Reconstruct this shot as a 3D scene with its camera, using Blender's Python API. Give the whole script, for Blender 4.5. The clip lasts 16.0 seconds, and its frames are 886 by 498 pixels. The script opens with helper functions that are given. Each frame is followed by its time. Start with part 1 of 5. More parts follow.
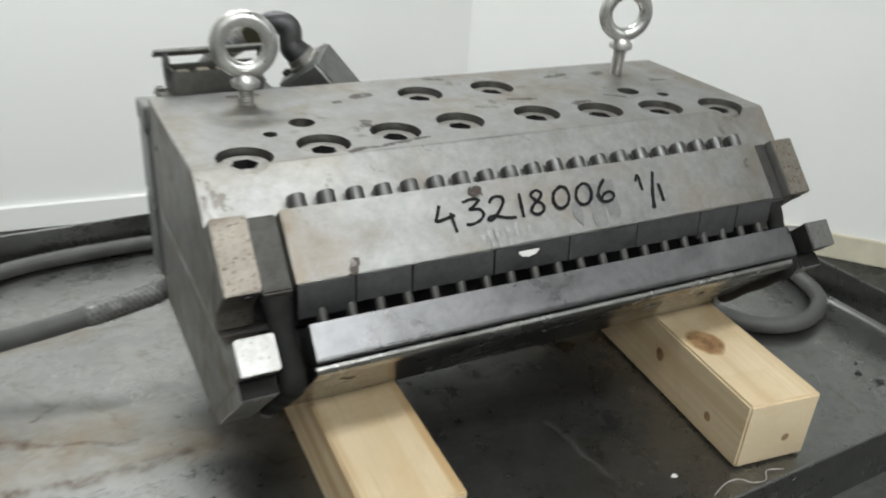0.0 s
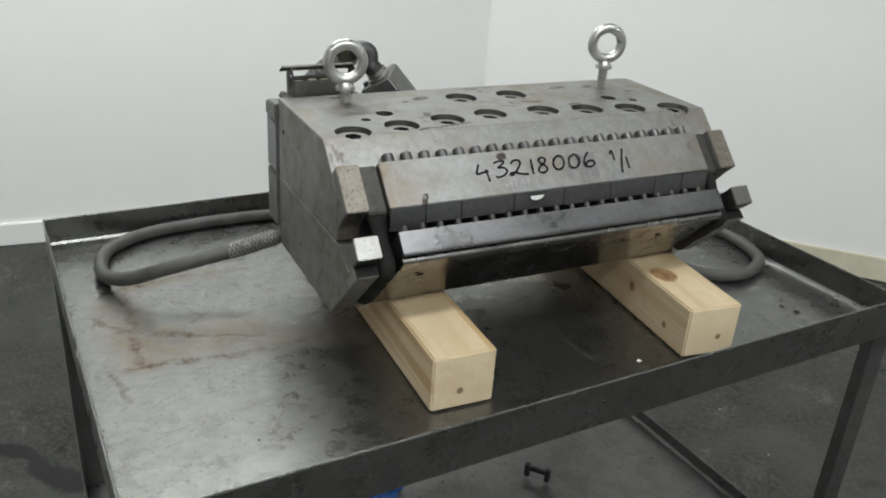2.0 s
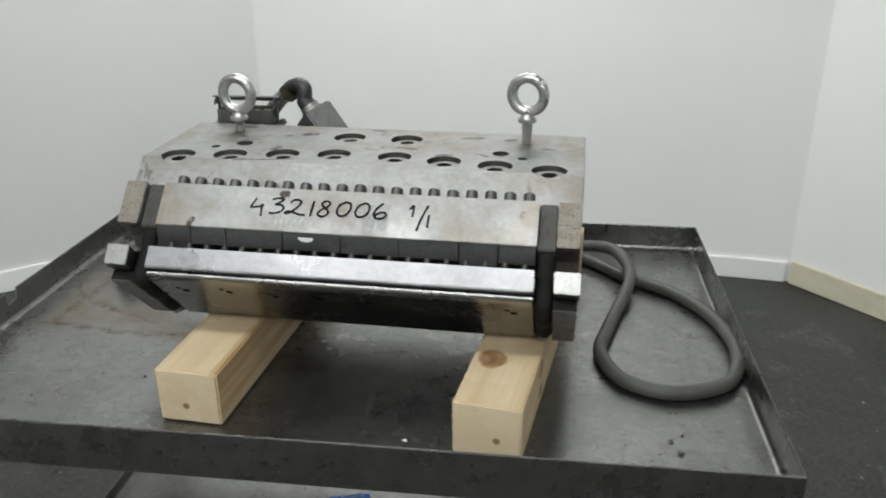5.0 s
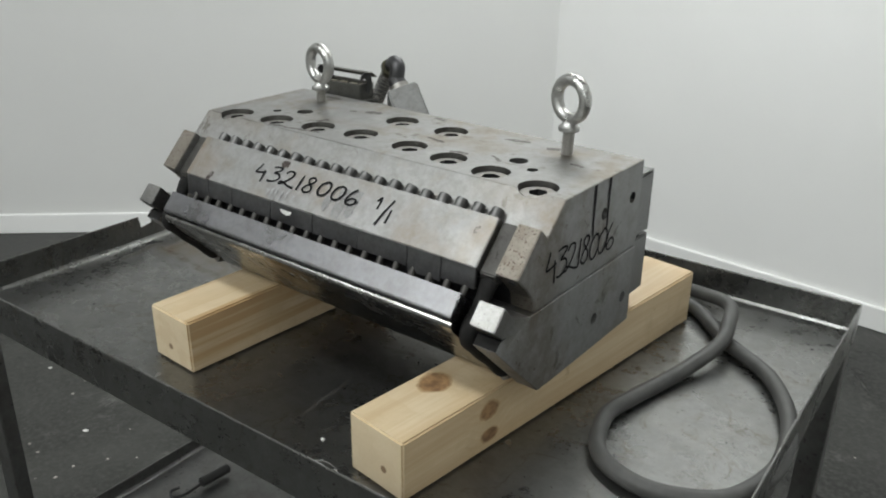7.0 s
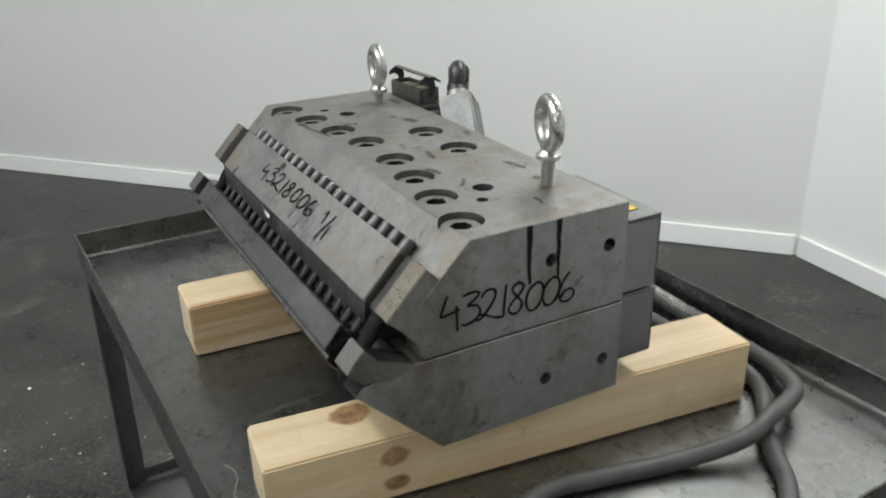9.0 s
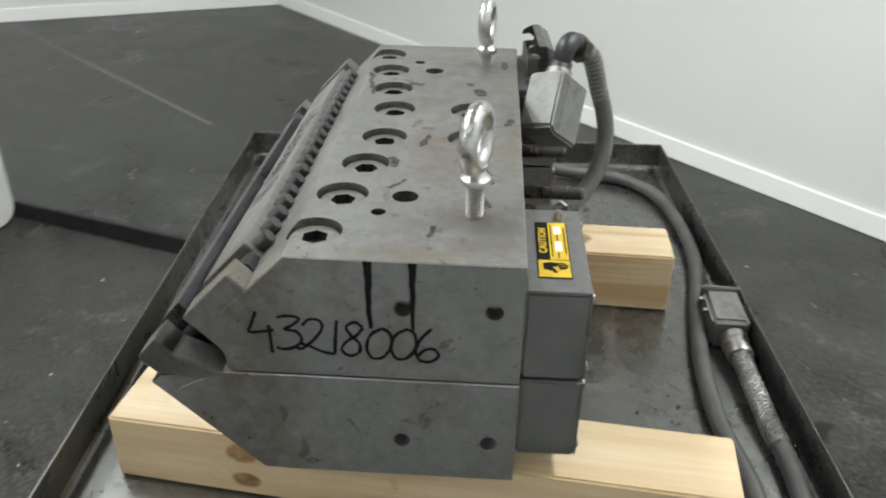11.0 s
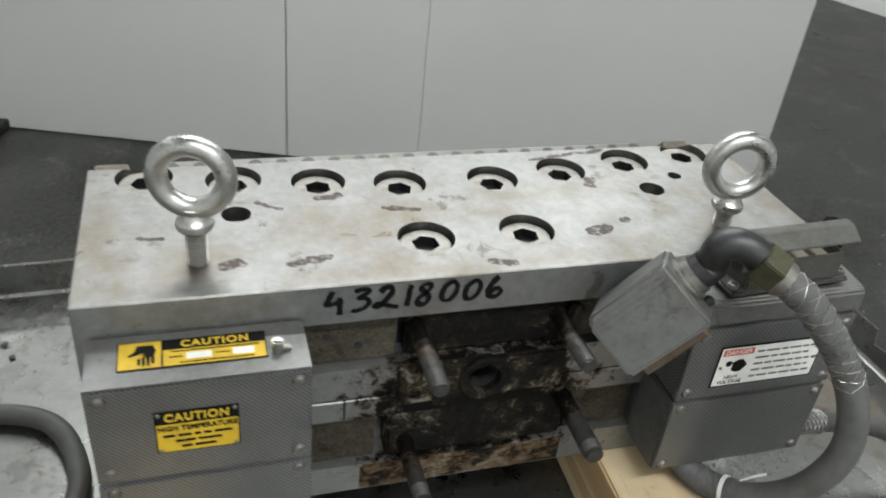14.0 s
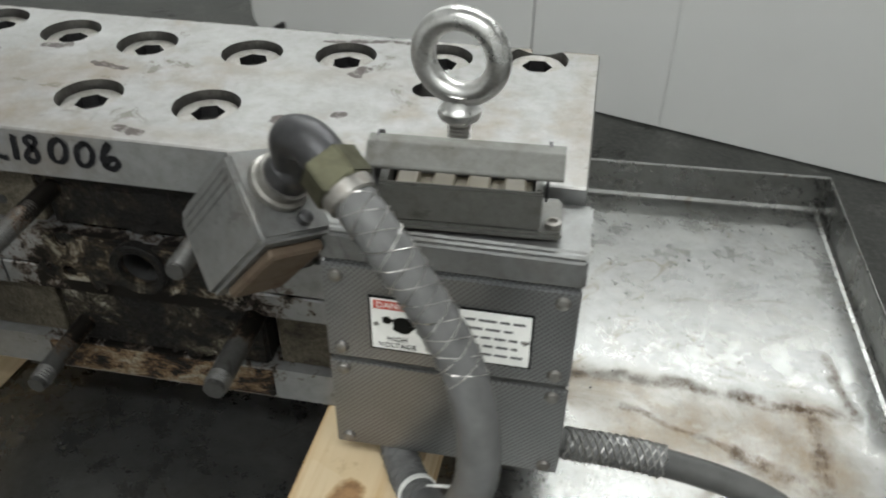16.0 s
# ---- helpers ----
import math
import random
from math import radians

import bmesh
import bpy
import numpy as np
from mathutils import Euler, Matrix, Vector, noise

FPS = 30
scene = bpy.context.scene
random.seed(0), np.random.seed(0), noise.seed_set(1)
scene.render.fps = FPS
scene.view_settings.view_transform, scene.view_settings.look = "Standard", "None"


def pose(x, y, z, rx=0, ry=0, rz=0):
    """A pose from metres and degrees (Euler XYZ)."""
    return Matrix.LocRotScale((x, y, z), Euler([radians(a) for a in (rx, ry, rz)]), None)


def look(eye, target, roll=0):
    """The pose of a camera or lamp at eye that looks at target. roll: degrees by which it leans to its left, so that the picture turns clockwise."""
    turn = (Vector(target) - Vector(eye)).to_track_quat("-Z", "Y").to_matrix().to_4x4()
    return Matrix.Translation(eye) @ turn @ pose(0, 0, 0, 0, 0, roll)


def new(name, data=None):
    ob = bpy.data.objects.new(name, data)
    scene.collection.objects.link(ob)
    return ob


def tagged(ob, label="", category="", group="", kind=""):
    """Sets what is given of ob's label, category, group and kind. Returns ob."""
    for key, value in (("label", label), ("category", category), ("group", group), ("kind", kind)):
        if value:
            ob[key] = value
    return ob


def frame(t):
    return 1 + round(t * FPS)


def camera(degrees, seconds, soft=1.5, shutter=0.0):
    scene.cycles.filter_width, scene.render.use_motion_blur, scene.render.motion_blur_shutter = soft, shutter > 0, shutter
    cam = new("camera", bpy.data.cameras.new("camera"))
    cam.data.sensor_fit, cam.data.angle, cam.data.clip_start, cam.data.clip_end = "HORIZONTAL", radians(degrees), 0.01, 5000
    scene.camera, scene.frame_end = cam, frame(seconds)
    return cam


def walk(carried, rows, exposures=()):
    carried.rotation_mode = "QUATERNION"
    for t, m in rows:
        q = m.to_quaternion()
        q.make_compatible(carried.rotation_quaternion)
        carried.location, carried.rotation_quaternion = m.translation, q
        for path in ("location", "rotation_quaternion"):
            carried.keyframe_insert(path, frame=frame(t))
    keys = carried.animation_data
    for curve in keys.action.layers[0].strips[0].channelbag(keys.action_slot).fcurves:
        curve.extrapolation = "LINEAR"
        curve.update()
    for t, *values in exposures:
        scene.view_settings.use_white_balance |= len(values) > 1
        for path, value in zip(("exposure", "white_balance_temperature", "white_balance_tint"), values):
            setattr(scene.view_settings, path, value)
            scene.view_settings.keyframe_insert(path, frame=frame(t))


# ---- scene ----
cam = camera(56.4, 16.0, 1.9, 0.5)
PATH = [
    (0, (-0.178, -0.715, 0.637), (0.679, 0.836, -0.289), 4.3),
    (0.5, (-0.259, -0.889, 0.673), (0.512, 0.749, -0.178), 4.1),
    (1, (-0.314, -1.008, 0.697), (0.444, 0.638, -0.149), 4.6),
    (1.5, (-0.378, -1.051, 0.705), (0.423, 0.576, -0.139), 4.3),
    (2, (-0.411, -1.077, 0.702), (0.438, 0.526, -0.142), 4.1),
    (2.5, (-0.328, -1.119, 0.709), (0.437, 0.518, -0.149), 2.2),
    (3, (-0.161, -1.201, 0.716), (0.421, 0.527, -0.108), 3.2),
    (3.5, (-0.007, -1.19, 0.715), (0.436, 0.58, -0.105), 2.2),
    (4, (0.166, -1.139, 0.727), (0.439, 0.664, -0.094), 1.4),
    (4.5, (0.387, -1.172, 0.728), (0.349, 0.659, -0.076), 0.9),
    (4.7, (0.49, -1.199, 0.727), (0.341, 0.63, -0.068), 0.3),
    (7, (1.106, -0.864, 0.691), (-0.016, 0.588, -0.106), 0.7),
    (7.5, (1.185, -0.753, 0.686), (-0.087, 0.562, -0.12), -0.2),
    (8, (1.311, -0.674, 0.698), (-0.114, 0.49, -0.085), -0.5),
    (8.5, (1.351, -0.579, 0.689), (-0.165, 0.451, -0.11), -0.6),
    (9, (1.339, -0.428, 0.692), (-0.27, 0.441, -0.118), -1.3),
    (11.3, (1.239, 0.277, 0.724), (-0.456, -0.051, -0.285), 1.7),
    (11.5, (1.2, 0.358, 0.745), (-0.443, -0.134, -0.282), 2.3),
    (12, (1.1, 0.484, 0.765), (-0.368, -0.377, -0.286), 4.1),
    (12.5, (0.954, 0.572, 0.767), (-0.272, -0.57, -0.325), 8.0),
    (13, (0.805, 0.679, 0.765), (-0.11, -0.699, -0.36), 9.1),
    (13.5, (0.666, 0.762, 0.775), (-0.065, -0.74, -0.325), 8.2),
    (14, (0.54, 0.744, 0.751), (-0.013, -0.835, -0.345), 6.5),
    (14.5, (0.402, 0.76, 0.728), (0.035, -0.842, -0.412), 4.5),
    (15, (0.219, 0.812, 0.714), (0.007, -0.844, -0.388), 3.9),
    (15.5, (0.087, 0.746, 0.677), (0.093, -0.853, -0.524), 2.2),
    (16, (-0.042, 0.675, 0.648), (0.246, -0.89, -0.564), 0.5),
]
EXPOSURES = [(0.0, 0.04), (1.0, -0.10), (3.0, -0.12), (4.5, -0.19), (7.0, -0.18), (8.3, -0.11), (9.1, 0.08), (11.5, 0.39), (12.2, 0.23), (13.0, 0.0), (14.5, -0.03), (15.0, 0.05), (16.0, -0.02)]
walk(cam, [(t, look(eye, target, roll)) for t, eye, target, roll in PATH], EXPOSURES)

# ---- light of the place and added fill ----
def lamp(name, x, y, z, sx, sy, watts, col=(0.965, 1.0, 0.995)):
    d = bpy.data.lights.new(name, "AREA")
    d.shape, d.size, d.size_y, d.energy, d.color = "RECTANGLE", sx, sy, watts, col
    o = new(name, d)
    o.matrix_world = pose(x, y, z)
    return o


FLOOR, CEIL = -0.90, 2.50
# First two follow glints in the steel; the other five are unseen fill lamps.
for lx, ly, sx, sy, w in ((0.05, -1.25, 2.1, 0.34, 47), (-0.55, -2.30, 3.3, 0.40, 68), (-0.05, 1.60, 2.1, 0.34, 66), (-2.9, -0.9, 0.34, 1.6, 13), (-2.4, -4.0, 2.1, 0.34, 30), (2.7, -3.6, 2.1, 0.34, 46), (2.5, -0.3, 0.34, 1.6, 8)):
    lamp("overhead_lamp_and_fill", lx, ly, CEIL - 0.06, sx, sy, w)
world = bpy.data.worlds.new("room_air")
scene.world = world
world.use_nodes = True
world.node_tree.nodes["Background"].inputs[0].default_value = (0.8, 0.82, 0.85, 1)
world.node_tree.nodes["Background"].inputs[1].default_value = 0.05


# ---- materials ----
class Mat:
    """A small wrapper that builds a node material."""

    def __init__(self, name, rough=0.5, metal=0.0, col=(0.5, 0.5, 0.5)):
        self.m = bpy.data.materials.new(name)
        self.m.use_nodes = True
        self.t = self.m.node_tree
        self.b = self.t.nodes["Principled BSDF"]
        self.b.inputs["Roughness"].default_value = rough
        self.b.inputs["Metallic"].default_value = metal
        self.b.inputs["Base Color"].default_value = (*col, 1)
        self.co = self.t.nodes.new("ShaderNodeTexCoord").outputs["Object"]

    def n(self, kind, **kw):
        node = self.t.nodes.new(kind)
        for k, v in kw.items():
            node.inputs[k.replace("_", " ")].default_value = v
        return node

    def to(self, a, b):
        self.t.links.new(a, b)

    def mapped(self, scale=(1, 1, 1), rot=(0, 0, 0), loc=(0, 0, 0)):
        mp = self.n("ShaderNodeMapping")
        mp.inputs["Scale"].default_value, mp.inputs["Rotation"].default_value, mp.inputs["Location"].default_value = scale, [radians(a) for a in rot], loc
        self.to(self.co, mp.inputs["Vector"])
        return mp.outputs["Vector"]

    def noise(self, scale, detail=6, rough=0.6, vec=None, dist=0.0):
        nn = self.n("ShaderNodeTexNoise", Scale=scale, Detail=detail, Roughness=rough, Distortion=dist)
        self.to(vec if vec is not None else self.co, nn.inputs["Vector"])
        return nn.outputs["Fac"]

    def ramp(self, fac, stops):
        r = self.n("ShaderNodeValToRGB")
        e = r.color_ramp.elements
        while len(e) < len(stops):
            e.new(0.5)
        for el, (p, c) in zip(e, stops):
            el.position, el.color = p, (*c, 1) if len(c) == 3 else c
        self.to(fac, r.inputs["Fac"])
        return r.outputs["Color"]

    def grey(self, fac, p0, v0, p1, v1):
        return self.ramp(fac, [(p0, (v0,) * 3), (p1, (v1,) * 3)])

    def mix(self, fac, a, b, mode="MIX"):
        x = self.t.nodes.new("ShaderNodeMix")
        x.data_type, x.blend_type = "RGBA", mode
        for s, v in ((0, fac), (6, a), (7, b)):
            if isinstance(v, (int, float)):
                x.inputs[s].default_value = v
            elif isinstance(v, tuple):
                x.inputs[s].default_value = (*v, 1)
            else:
                self.to(v, x.inputs[s])
        return x.outputs[2]

    def math(self, op, a, b=0.0):
        x = self.t.nodes.new("ShaderNodeMath")
        x.operation = op
        for s, v in ((0, a), (1, b)):
            if isinstance(v, (int, float)):
                x.inputs[s].default_value = v
            else:
                self.to(v, x.inputs[s])
        return x.outputs[0]

    def near(self, p, radii):
        """1 at the point p, falling to 0 at the given radii."""
        mp = self.n("ShaderNodeMapping")
        mp.inputs["Scale"].default_value = [1 / r for r in radii]
        mp.inputs["Location"].default_value = [-a / r for a, r in zip(p, radii)]
        self.to(self.co, mp.inputs["Vector"])
        g = self.n("ShaderNodeVectorMath")
        g.operation = "LENGTH"
        self.to(mp.outputs["Vector"], g.inputs[0])
        return self.math("SUBTRACT", 1.0, g.outputs["Value"])

    def wobbled(self, scale, amount):
        """Object coordinates shaken by noise."""
        nn = self.n("ShaderNodeTexNoise", Scale=scale, Detail=5, Roughness=0.65)
        self.to(self.co, nn.inputs["Vector"])
        a = self.n("ShaderNodeVectorMath")
        a.operation = "MULTIPLY_ADD"
        self.to(nn.outputs["Color"], a.inputs[0])
        a.inputs[1].default_value, a.inputs[2].default_value = (amount, amount, 0), (-amount / 2, -amount / 2, 0)
        b = self.n("ShaderNodeVectorMath")
        self.to(self.co, b.inputs[0])
        self.to(a.outputs[0], b.inputs[1])
        return b.outputs[0]

    def stroke(self, vec, a, b, w):
        """1 on the plan line from a to b, falling to 0 at the distance w."""
        d = (b[0] - a[0], b[1] - a[1], 0)
        pa = self.n("ShaderNodeVectorMath")
        pa.operation = "SUBTRACT"
        self.to(vec, pa.inputs[0])
        pa.inputs[1].default_value = (*a, 0)
        flat = self.n("ShaderNodeVectorMath")
        flat.operation = "MULTIPLY"
        self.to(pa.outputs[0], flat.inputs[0])
        flat.inputs[1].default_value = (1, 1, 0)
        dot = self.n("ShaderNodeVectorMath")
        dot.operation = "DOT_PRODUCT"
        self.to(flat.outputs[0], dot.inputs[0])
        dot.inputs[1].default_value = d
        h = self.math("MINIMUM", self.math("MAXIMUM", self.math("DIVIDE", dot.outputs["Value"], d[0] ** 2 + d[1] ** 2), 0.0), 1.0)
        sc = self.n("ShaderNodeVectorMath")
        sc.operation = "SCALE"
        sc.inputs[0].default_value = d
        self.to(h, sc.inputs["Scale"])
        e = self.n("ShaderNodeVectorMath")
        e.operation = "DISTANCE"
        self.to(flat.outputs[0], e.inputs[0])
        self.to(sc.outputs[0], e.inputs[1])
        return self.math("MAXIMUM", self.math("SUBTRACT", 1.0, self.math("DIVIDE", e.outputs["Value"], w)), 0.0)

    def most(self, vals):
        m = vals[0]
        for v in vals[1:]:
            m = self.math("MAXIMUM", m, v)
        return m

    def bump(self, h, strength=0.2, dist=0.001):
        b = self.n("ShaderNodeBump", Strength=strength, Distance=dist)
        self.to(h, b.inputs["Height"])
        self.to(b.outputs["Normal"], self.b.inputs["Normal"])

    def set(self, name, v):
        self.to(v, self.b.inputs[name])
        return self


def steel(name, col, rough=0.35, metal=1.0, stain=(0.12, 0.09, 0.06), amount=0.5, scale=14, streak=None, speck=0.0, bump=0.08, crisp=0.0, marks=(), haze=(), soot=()):
    m = Mat(name, rough, metal)
    big = m.noise(scale, 8, 0.65)
    fine = m.noise(scale * 9, 5, 0.6, m.mapped(streak) if streak else None)
    c = m.mix(m.grey(fine, 0.35, 0.0, 0.7, 0.5), tuple(a * 0.82 for a in col), tuple(min(1, a * 1.14) for a in col))
    c = m.mix(m.math("MULTIPLY", m.grey(big, 0.52, 0.0, 0.74, 1.0), amount), c, stain)
    if crisp:
        blot = m.math("MULTIPLY", m.grey(m.noise(scale * 2.2, 7, 0.7, None, 0.6), 0.60, 0.0, 0.635, 1.0), m.grey(m.noise(scale * 0.5, 3, 0.5), 0.46, 0.0, 0.56, 1.0))
        c = m.mix(m.math("MULTIPLY", blot, crisp), c, tuple(q * 0.34 for q in stain))
    c = m.mix(m.grey(m.noise(scale * 3.3, 10, 0.8, None, 0.3), 0.46, 0.0, 0.60, 0.5), c, m.mix(1.0, c, (0.74, 0.72, 0.68), "MULTIPLY"))
    wv = m.wobbled(60, 0.016) if marks or haze else None
    if haze:
        # soft brown dirt round fittings and along old edges
        h = m.most([m.math("MULTIPLY", m.stroke(wv, a, b, w), k) for a, b, w, k in haze])
        c = m.mix(m.math("MULTIPLY", m.grey(h, 0.05, 0.0, 0.85, 0.6), m.grey(m.noise(40, 6, 0.7), 0.35, 0.35, 0.6, 1.0)), c, tuple(q * 0.75 for q in stain))
    if marks:
        # small blots with edges of their own
        k = m.grey(m.most([m.stroke(wv, a, b, w) for a, b, w in marks]), 0.12, 0.0, 0.30, 1.0)
        c = m.mix(m.math("MULTIPLY", k, m.grey(m.noise(110, 4, 0.7), 0.34, 0.15, 0.5, 0.92)), c, (0.045, 0.034, 0.030))
    if speck:
        sp = m.noise(scale * 16, 2, 0.4)
        c = m.mix(m.grey(sp, 0.70 - speck * 0.1, 0.0, 0.75 - speck * 0.1, 0.85), c, tuple(a * 0.35 for a in stain))
    for p, rad in soot:
        # burnt splashes that gather about one place
        k = m.math("MAXIMUM", m.near(p, rad), 0.0)
        v = m.math("ADD", m.math("MULTIPLY", m.noise(55, 11, 0.78, None, 0.4), 0.8), m.math("MULTIPLY", k, 0.34))
        c = m.mix(m.grey(v, 0.485, 0.0, 0.52, 0.75), c, (0.085, 0.052, 0.028))
        c = m.mix(m.grey(v, 0.52, 0.0, 0.56, 0.96), c, (0.008, 0.007, 0.006))
    m.set("Base Color", c)
    r = m.math("ADD", m.grey(big, 0.35, rough - 0.06, 0.7, rough + 0.16), m.grey(fine, 0.3, -0.0, 0.8, 0.08))
    m.set("Roughness", r)
    m.bump(fine, bump, 0.0006)
    return m.m


def plain(name, col, rough=0.5, metal=0.0, var=0.15, scale=30, bump=0.1, spec=None):
    m = Mat(name, rough, metal)
    f = m.noise(scale, 6, 0.6)
    m.set("Base Color", m.mix(m.grey(f, 0.3, 0.0, 0.7, 1.0), tuple(a * (1 - var) for a in col), tuple(min(1, a * (1 + var)) for a in col)))
    m.set("Roughness", m.grey(f, 0.3, max(0.02, rough - 0.07), 0.7, min(1, rough + 0.07)))
    m.bump(m.noise(scale * 6, 4, 0.6), bump, 0.0006)
    if spec is not None:
        m.b.inputs["Specular IOR Level"].default_value = spec
    return m.m


STEEL_TOP = steel("ground_steel_top", (0.283, 0.281, 0.275), 0.42, metal=0.9, stain=(0.22, 0.175, 0.12), amount=0.7, scale=13, speck=0.0, crisp=0.6,
                  marks=(((0.166, 0.144), (0.180, 0.149), 0.010), ((0.278, 0.188), (0.294, 0.184), 0.007), ((0.470, 0.164), (0.438, 0.159), 0.006), ((0.515, 0.157), (0.524, 0.160), 0.009), ((0.433, 0.060), (0.412, 0.055), 0.006), ((0.142, 0.050), (0.146, 0.060), 0.008), ((0.138, 0.131), (0.142, 0.134), 0.005), ((0.372, 0.083), (0.341, 0.090), 0.004), ((0.575, 0.113), (0.595, 0.108), 0.003), ((0.03, 0.180), (0.06, 0.181), 0.006), ((0.49, 0.06), (0.47, 0.075), 0.004), ((0.10, -0.014), (0.19, 0.000), 0.004)),
                  haze=(((0.546, 0.150), (0.560, 0.168), 0.045, 1.0), ((0.45, 0.115), (0.36, 0.10), 0.045, 0.8), ((0.043, 0.152), (0.060, 0.165), 0.035, 0.8), ((-0.05, -0.02), (0.08, -0.022), 0.018, 0.6), ((0.61, 0.18), (0.63, 0.04), 0.025, 0.7), ((0.52, -0.015), (0.63, -0.03), 0.03, 0.6), ((0.1, 0.06), (0.25, 0.075), 0.025, 0.5), ((-0.045, -0.01), (-0.045, 0.19), 0.015, 0.6), ((0.20, 0.187), (0.45, 0.19), 0.018, 0.6)))
STEEL_BAR = steel("ground_steel_bar", (0.280, 0.280, 0.275), 0.42, stain=(0.24, 0.18, 0.115), amount=0.4, scale=11, speck=0.0, crisp=0.5,
                  marks=(((0.062, -0.118), (0.068, -0.113), 0.005), ((0.5585, -0.092), (0.5595, -0.087), 0.0022), ((0.20, -0.079), (0.21, -0.078), 0.004)),
                  haze=(((0.015, -0.105), (0.050, -0.110), 0.03, 0.45), ((0.575, -0.080), (0.555, -0.110), 0.03, 0.7), ((0.46, -0.115), (0.54, -0.115), 0.02, 0.5), ((0.012, -0.075), (0.012, -0.115), 0.018, 0.9)))
STEEL_SIDE = steel("ground_steel_side", (0.305, 0.308, 0.308), 0.46, metal=0.85, stain=(0.16, 0.13, 0.09), amount=0.6, scale=10, speck=0.0, crisp=0.5, soot=(((0.30, 0.20, 0.185), (0.17, 0.05, 0.13)),),
                   haze=(((0.643, -0.10), (0.643, -0.05), 0.05, 1.0), ((-0.053, -0.10), (-0.053, -0.02), 0.07, 1.0), ((-0.053, 0.02), (-0.053, 0.18), 0.02, 0.6)))
STEEL_LIP = steel("polished_lip_steel", (0.205, 0.205, 0.212), 0.25, stain=(0.22, 0.215, 0.21), amount=0.2, scale=9, crisp=0.1)
END_BRIGHT = steel("bright_end_block_steel", (0.27, 0.267, 0.26), 0.3, stain=(0.16, 0.14, 0.12), amount=0.3, scale=24, speck=0.3)
STEEL_UNDER = steel("mirror_ground_steel", (0.30, 0.295, 0.285), 0.17, stain=(0.10, 0.09, 0.08), amount=0.4, scale=9)
DECKLE = steel("oily_deckle_steel", (0.070, 0.068, 0.064), 0.5, metal=0.8, stain=(0.03, 0.026, 0.02), amount=0.8, scale=30, crisp=0.5)
STEEL_DARK = steel("dark_oiled_steel_and_shade", (0.085, 0.085, 0.088), 0.42, stain=(0.03, 0.027, 0.022), amount=0.6, scale=18)
PLATE_DARK = steel("dark_lip_plate", (0.16, 0.16, 0.163), 0.45, stain=(0.06, 0.06, 0.06), amount=0.4, scale=20)
BOLT_DARK = steel("worn_bolt_steel", (0.125, 0.125, 0.124), 0.4, stain=(0.07, 0.06, 0.05), amount=0.4, scale=60)
THREAD = steel("zinc_thread_steel", (0.50, 0.49, 0.465), 0.36, stain=(0.22, 0.19, 0.15), amount=0.4, scale=60)
SCREW = steel("socket_screw_steel", (0.30, 0.29, 0.272), 0.42, stain=(0.11, 0.08, 0.055), amount=0.6, scale=40)
SPECKLED = steel("pitted_rusty_steel", (0.225, 0.205, 0.178), 0.5, stain=(0.17, 0.12, 0.08), amount=0.6, scale=22, speck=0.75)
SOCKET = steel("dirty_grey_cast_socket", (0.145, 0.144, 0.134), 0.5, metal=0.75, stain=(0.085, 0.075, 0.055), amount=0.7, scale=26, crisp=0.4)
BRAID = steel("dull_braid_wire", (0.33, 0.327, 0.315), 0.4, metal=0.9, stain=(0.07, 0.065, 0.055), amount=0.6, scale=70)
WIRE = steel("bright_wire", (0.46, 0.45, 0.43), 0.3, stain=(0.3, 0.28, 0.24), amount=0.3, scale=60)
CHROME = steel("bright_zinc", (0.52, 0.52, 0.505), 0.27, stain=(0.33, 0.32, 0.30), amount=0.3, scale=40)
BOXGREY = steel("cast_aluminium_box", (0.215, 0.217, 0.212), 0.48, metal=0.85, stain=(0.14, 0.125, 0.095), amount=0.55, scale=18, crisp=0.3)


def grime_mat(name, stops, rough=0.6, metal=0.3, streak=None, scale=40):
    """Steel under burnt crust: black, rusty margins, bare scrapes."""
    m = Mat(name, rough, metal)
    vec = m.mapped(streak) if streak else None
    m.b.inputs["Specular IOR Level"].default_value = 0.2
    big = m.noise(scale, 12, 0.80, vec, 0.5)
    patch = m.noise(scale * 0.35, 4, 0.55, vec)
    fine = m.noise(320, 4, 0.7)
    v = m.math("ADD", m.math("MULTIPLY", big, 0.75), m.math("MULTIPLY", patch, 0.25))
    c = m.ramp(v, stops)
    c = m.mix(m.grey(fine, 0.4, 0.0, 0.7, 0.75), c, m.mix(1.0, c, (0.35, 0.33, 0.30), "MULTIPLY"))
    m.set("Base Color", c)
    m.set("Roughness", m.grey(fine, 0.3, rough - 0.12, 0.7, rough + 0.15))
    m.bump(m.math("ADD", big, m.math("MULTIPLY", fine, 0.3)), 0.7, 0.003)
    return m.m


BLACK, UMBER, RUST = (0.006, 0.0055, 0.005), (0.020, 0.015, 0.010), (0.15, 0.08, 0.035)
GRIME = grime_mat("burnt_crusted_steel", [(0.495, BLACK), (0.545, UMBER), (0.58, (0.080, 0.072, 0.052)), (0.62, (0.25, 0.24, 0.21))])
GRIME_LIGHT = grime_mat("scorched_steel", [(0.47, BLACK), (0.52, UMBER), (0.545, (0.075, 0.054, 0.03)), (0.58, (0.22, 0.205, 0.17))])
GRIME_STRIP = grime_mat("rust_streaked_steel", [(0.45, BLACK), (0.485, (0.11, 0.062, 0.03)), (0.52, (0.17, 0.13, 0.08)), (0.57, (0.22, 0.205, 0.17))], 0.6, 0.3, (0.8, 1, 1.5), 52)
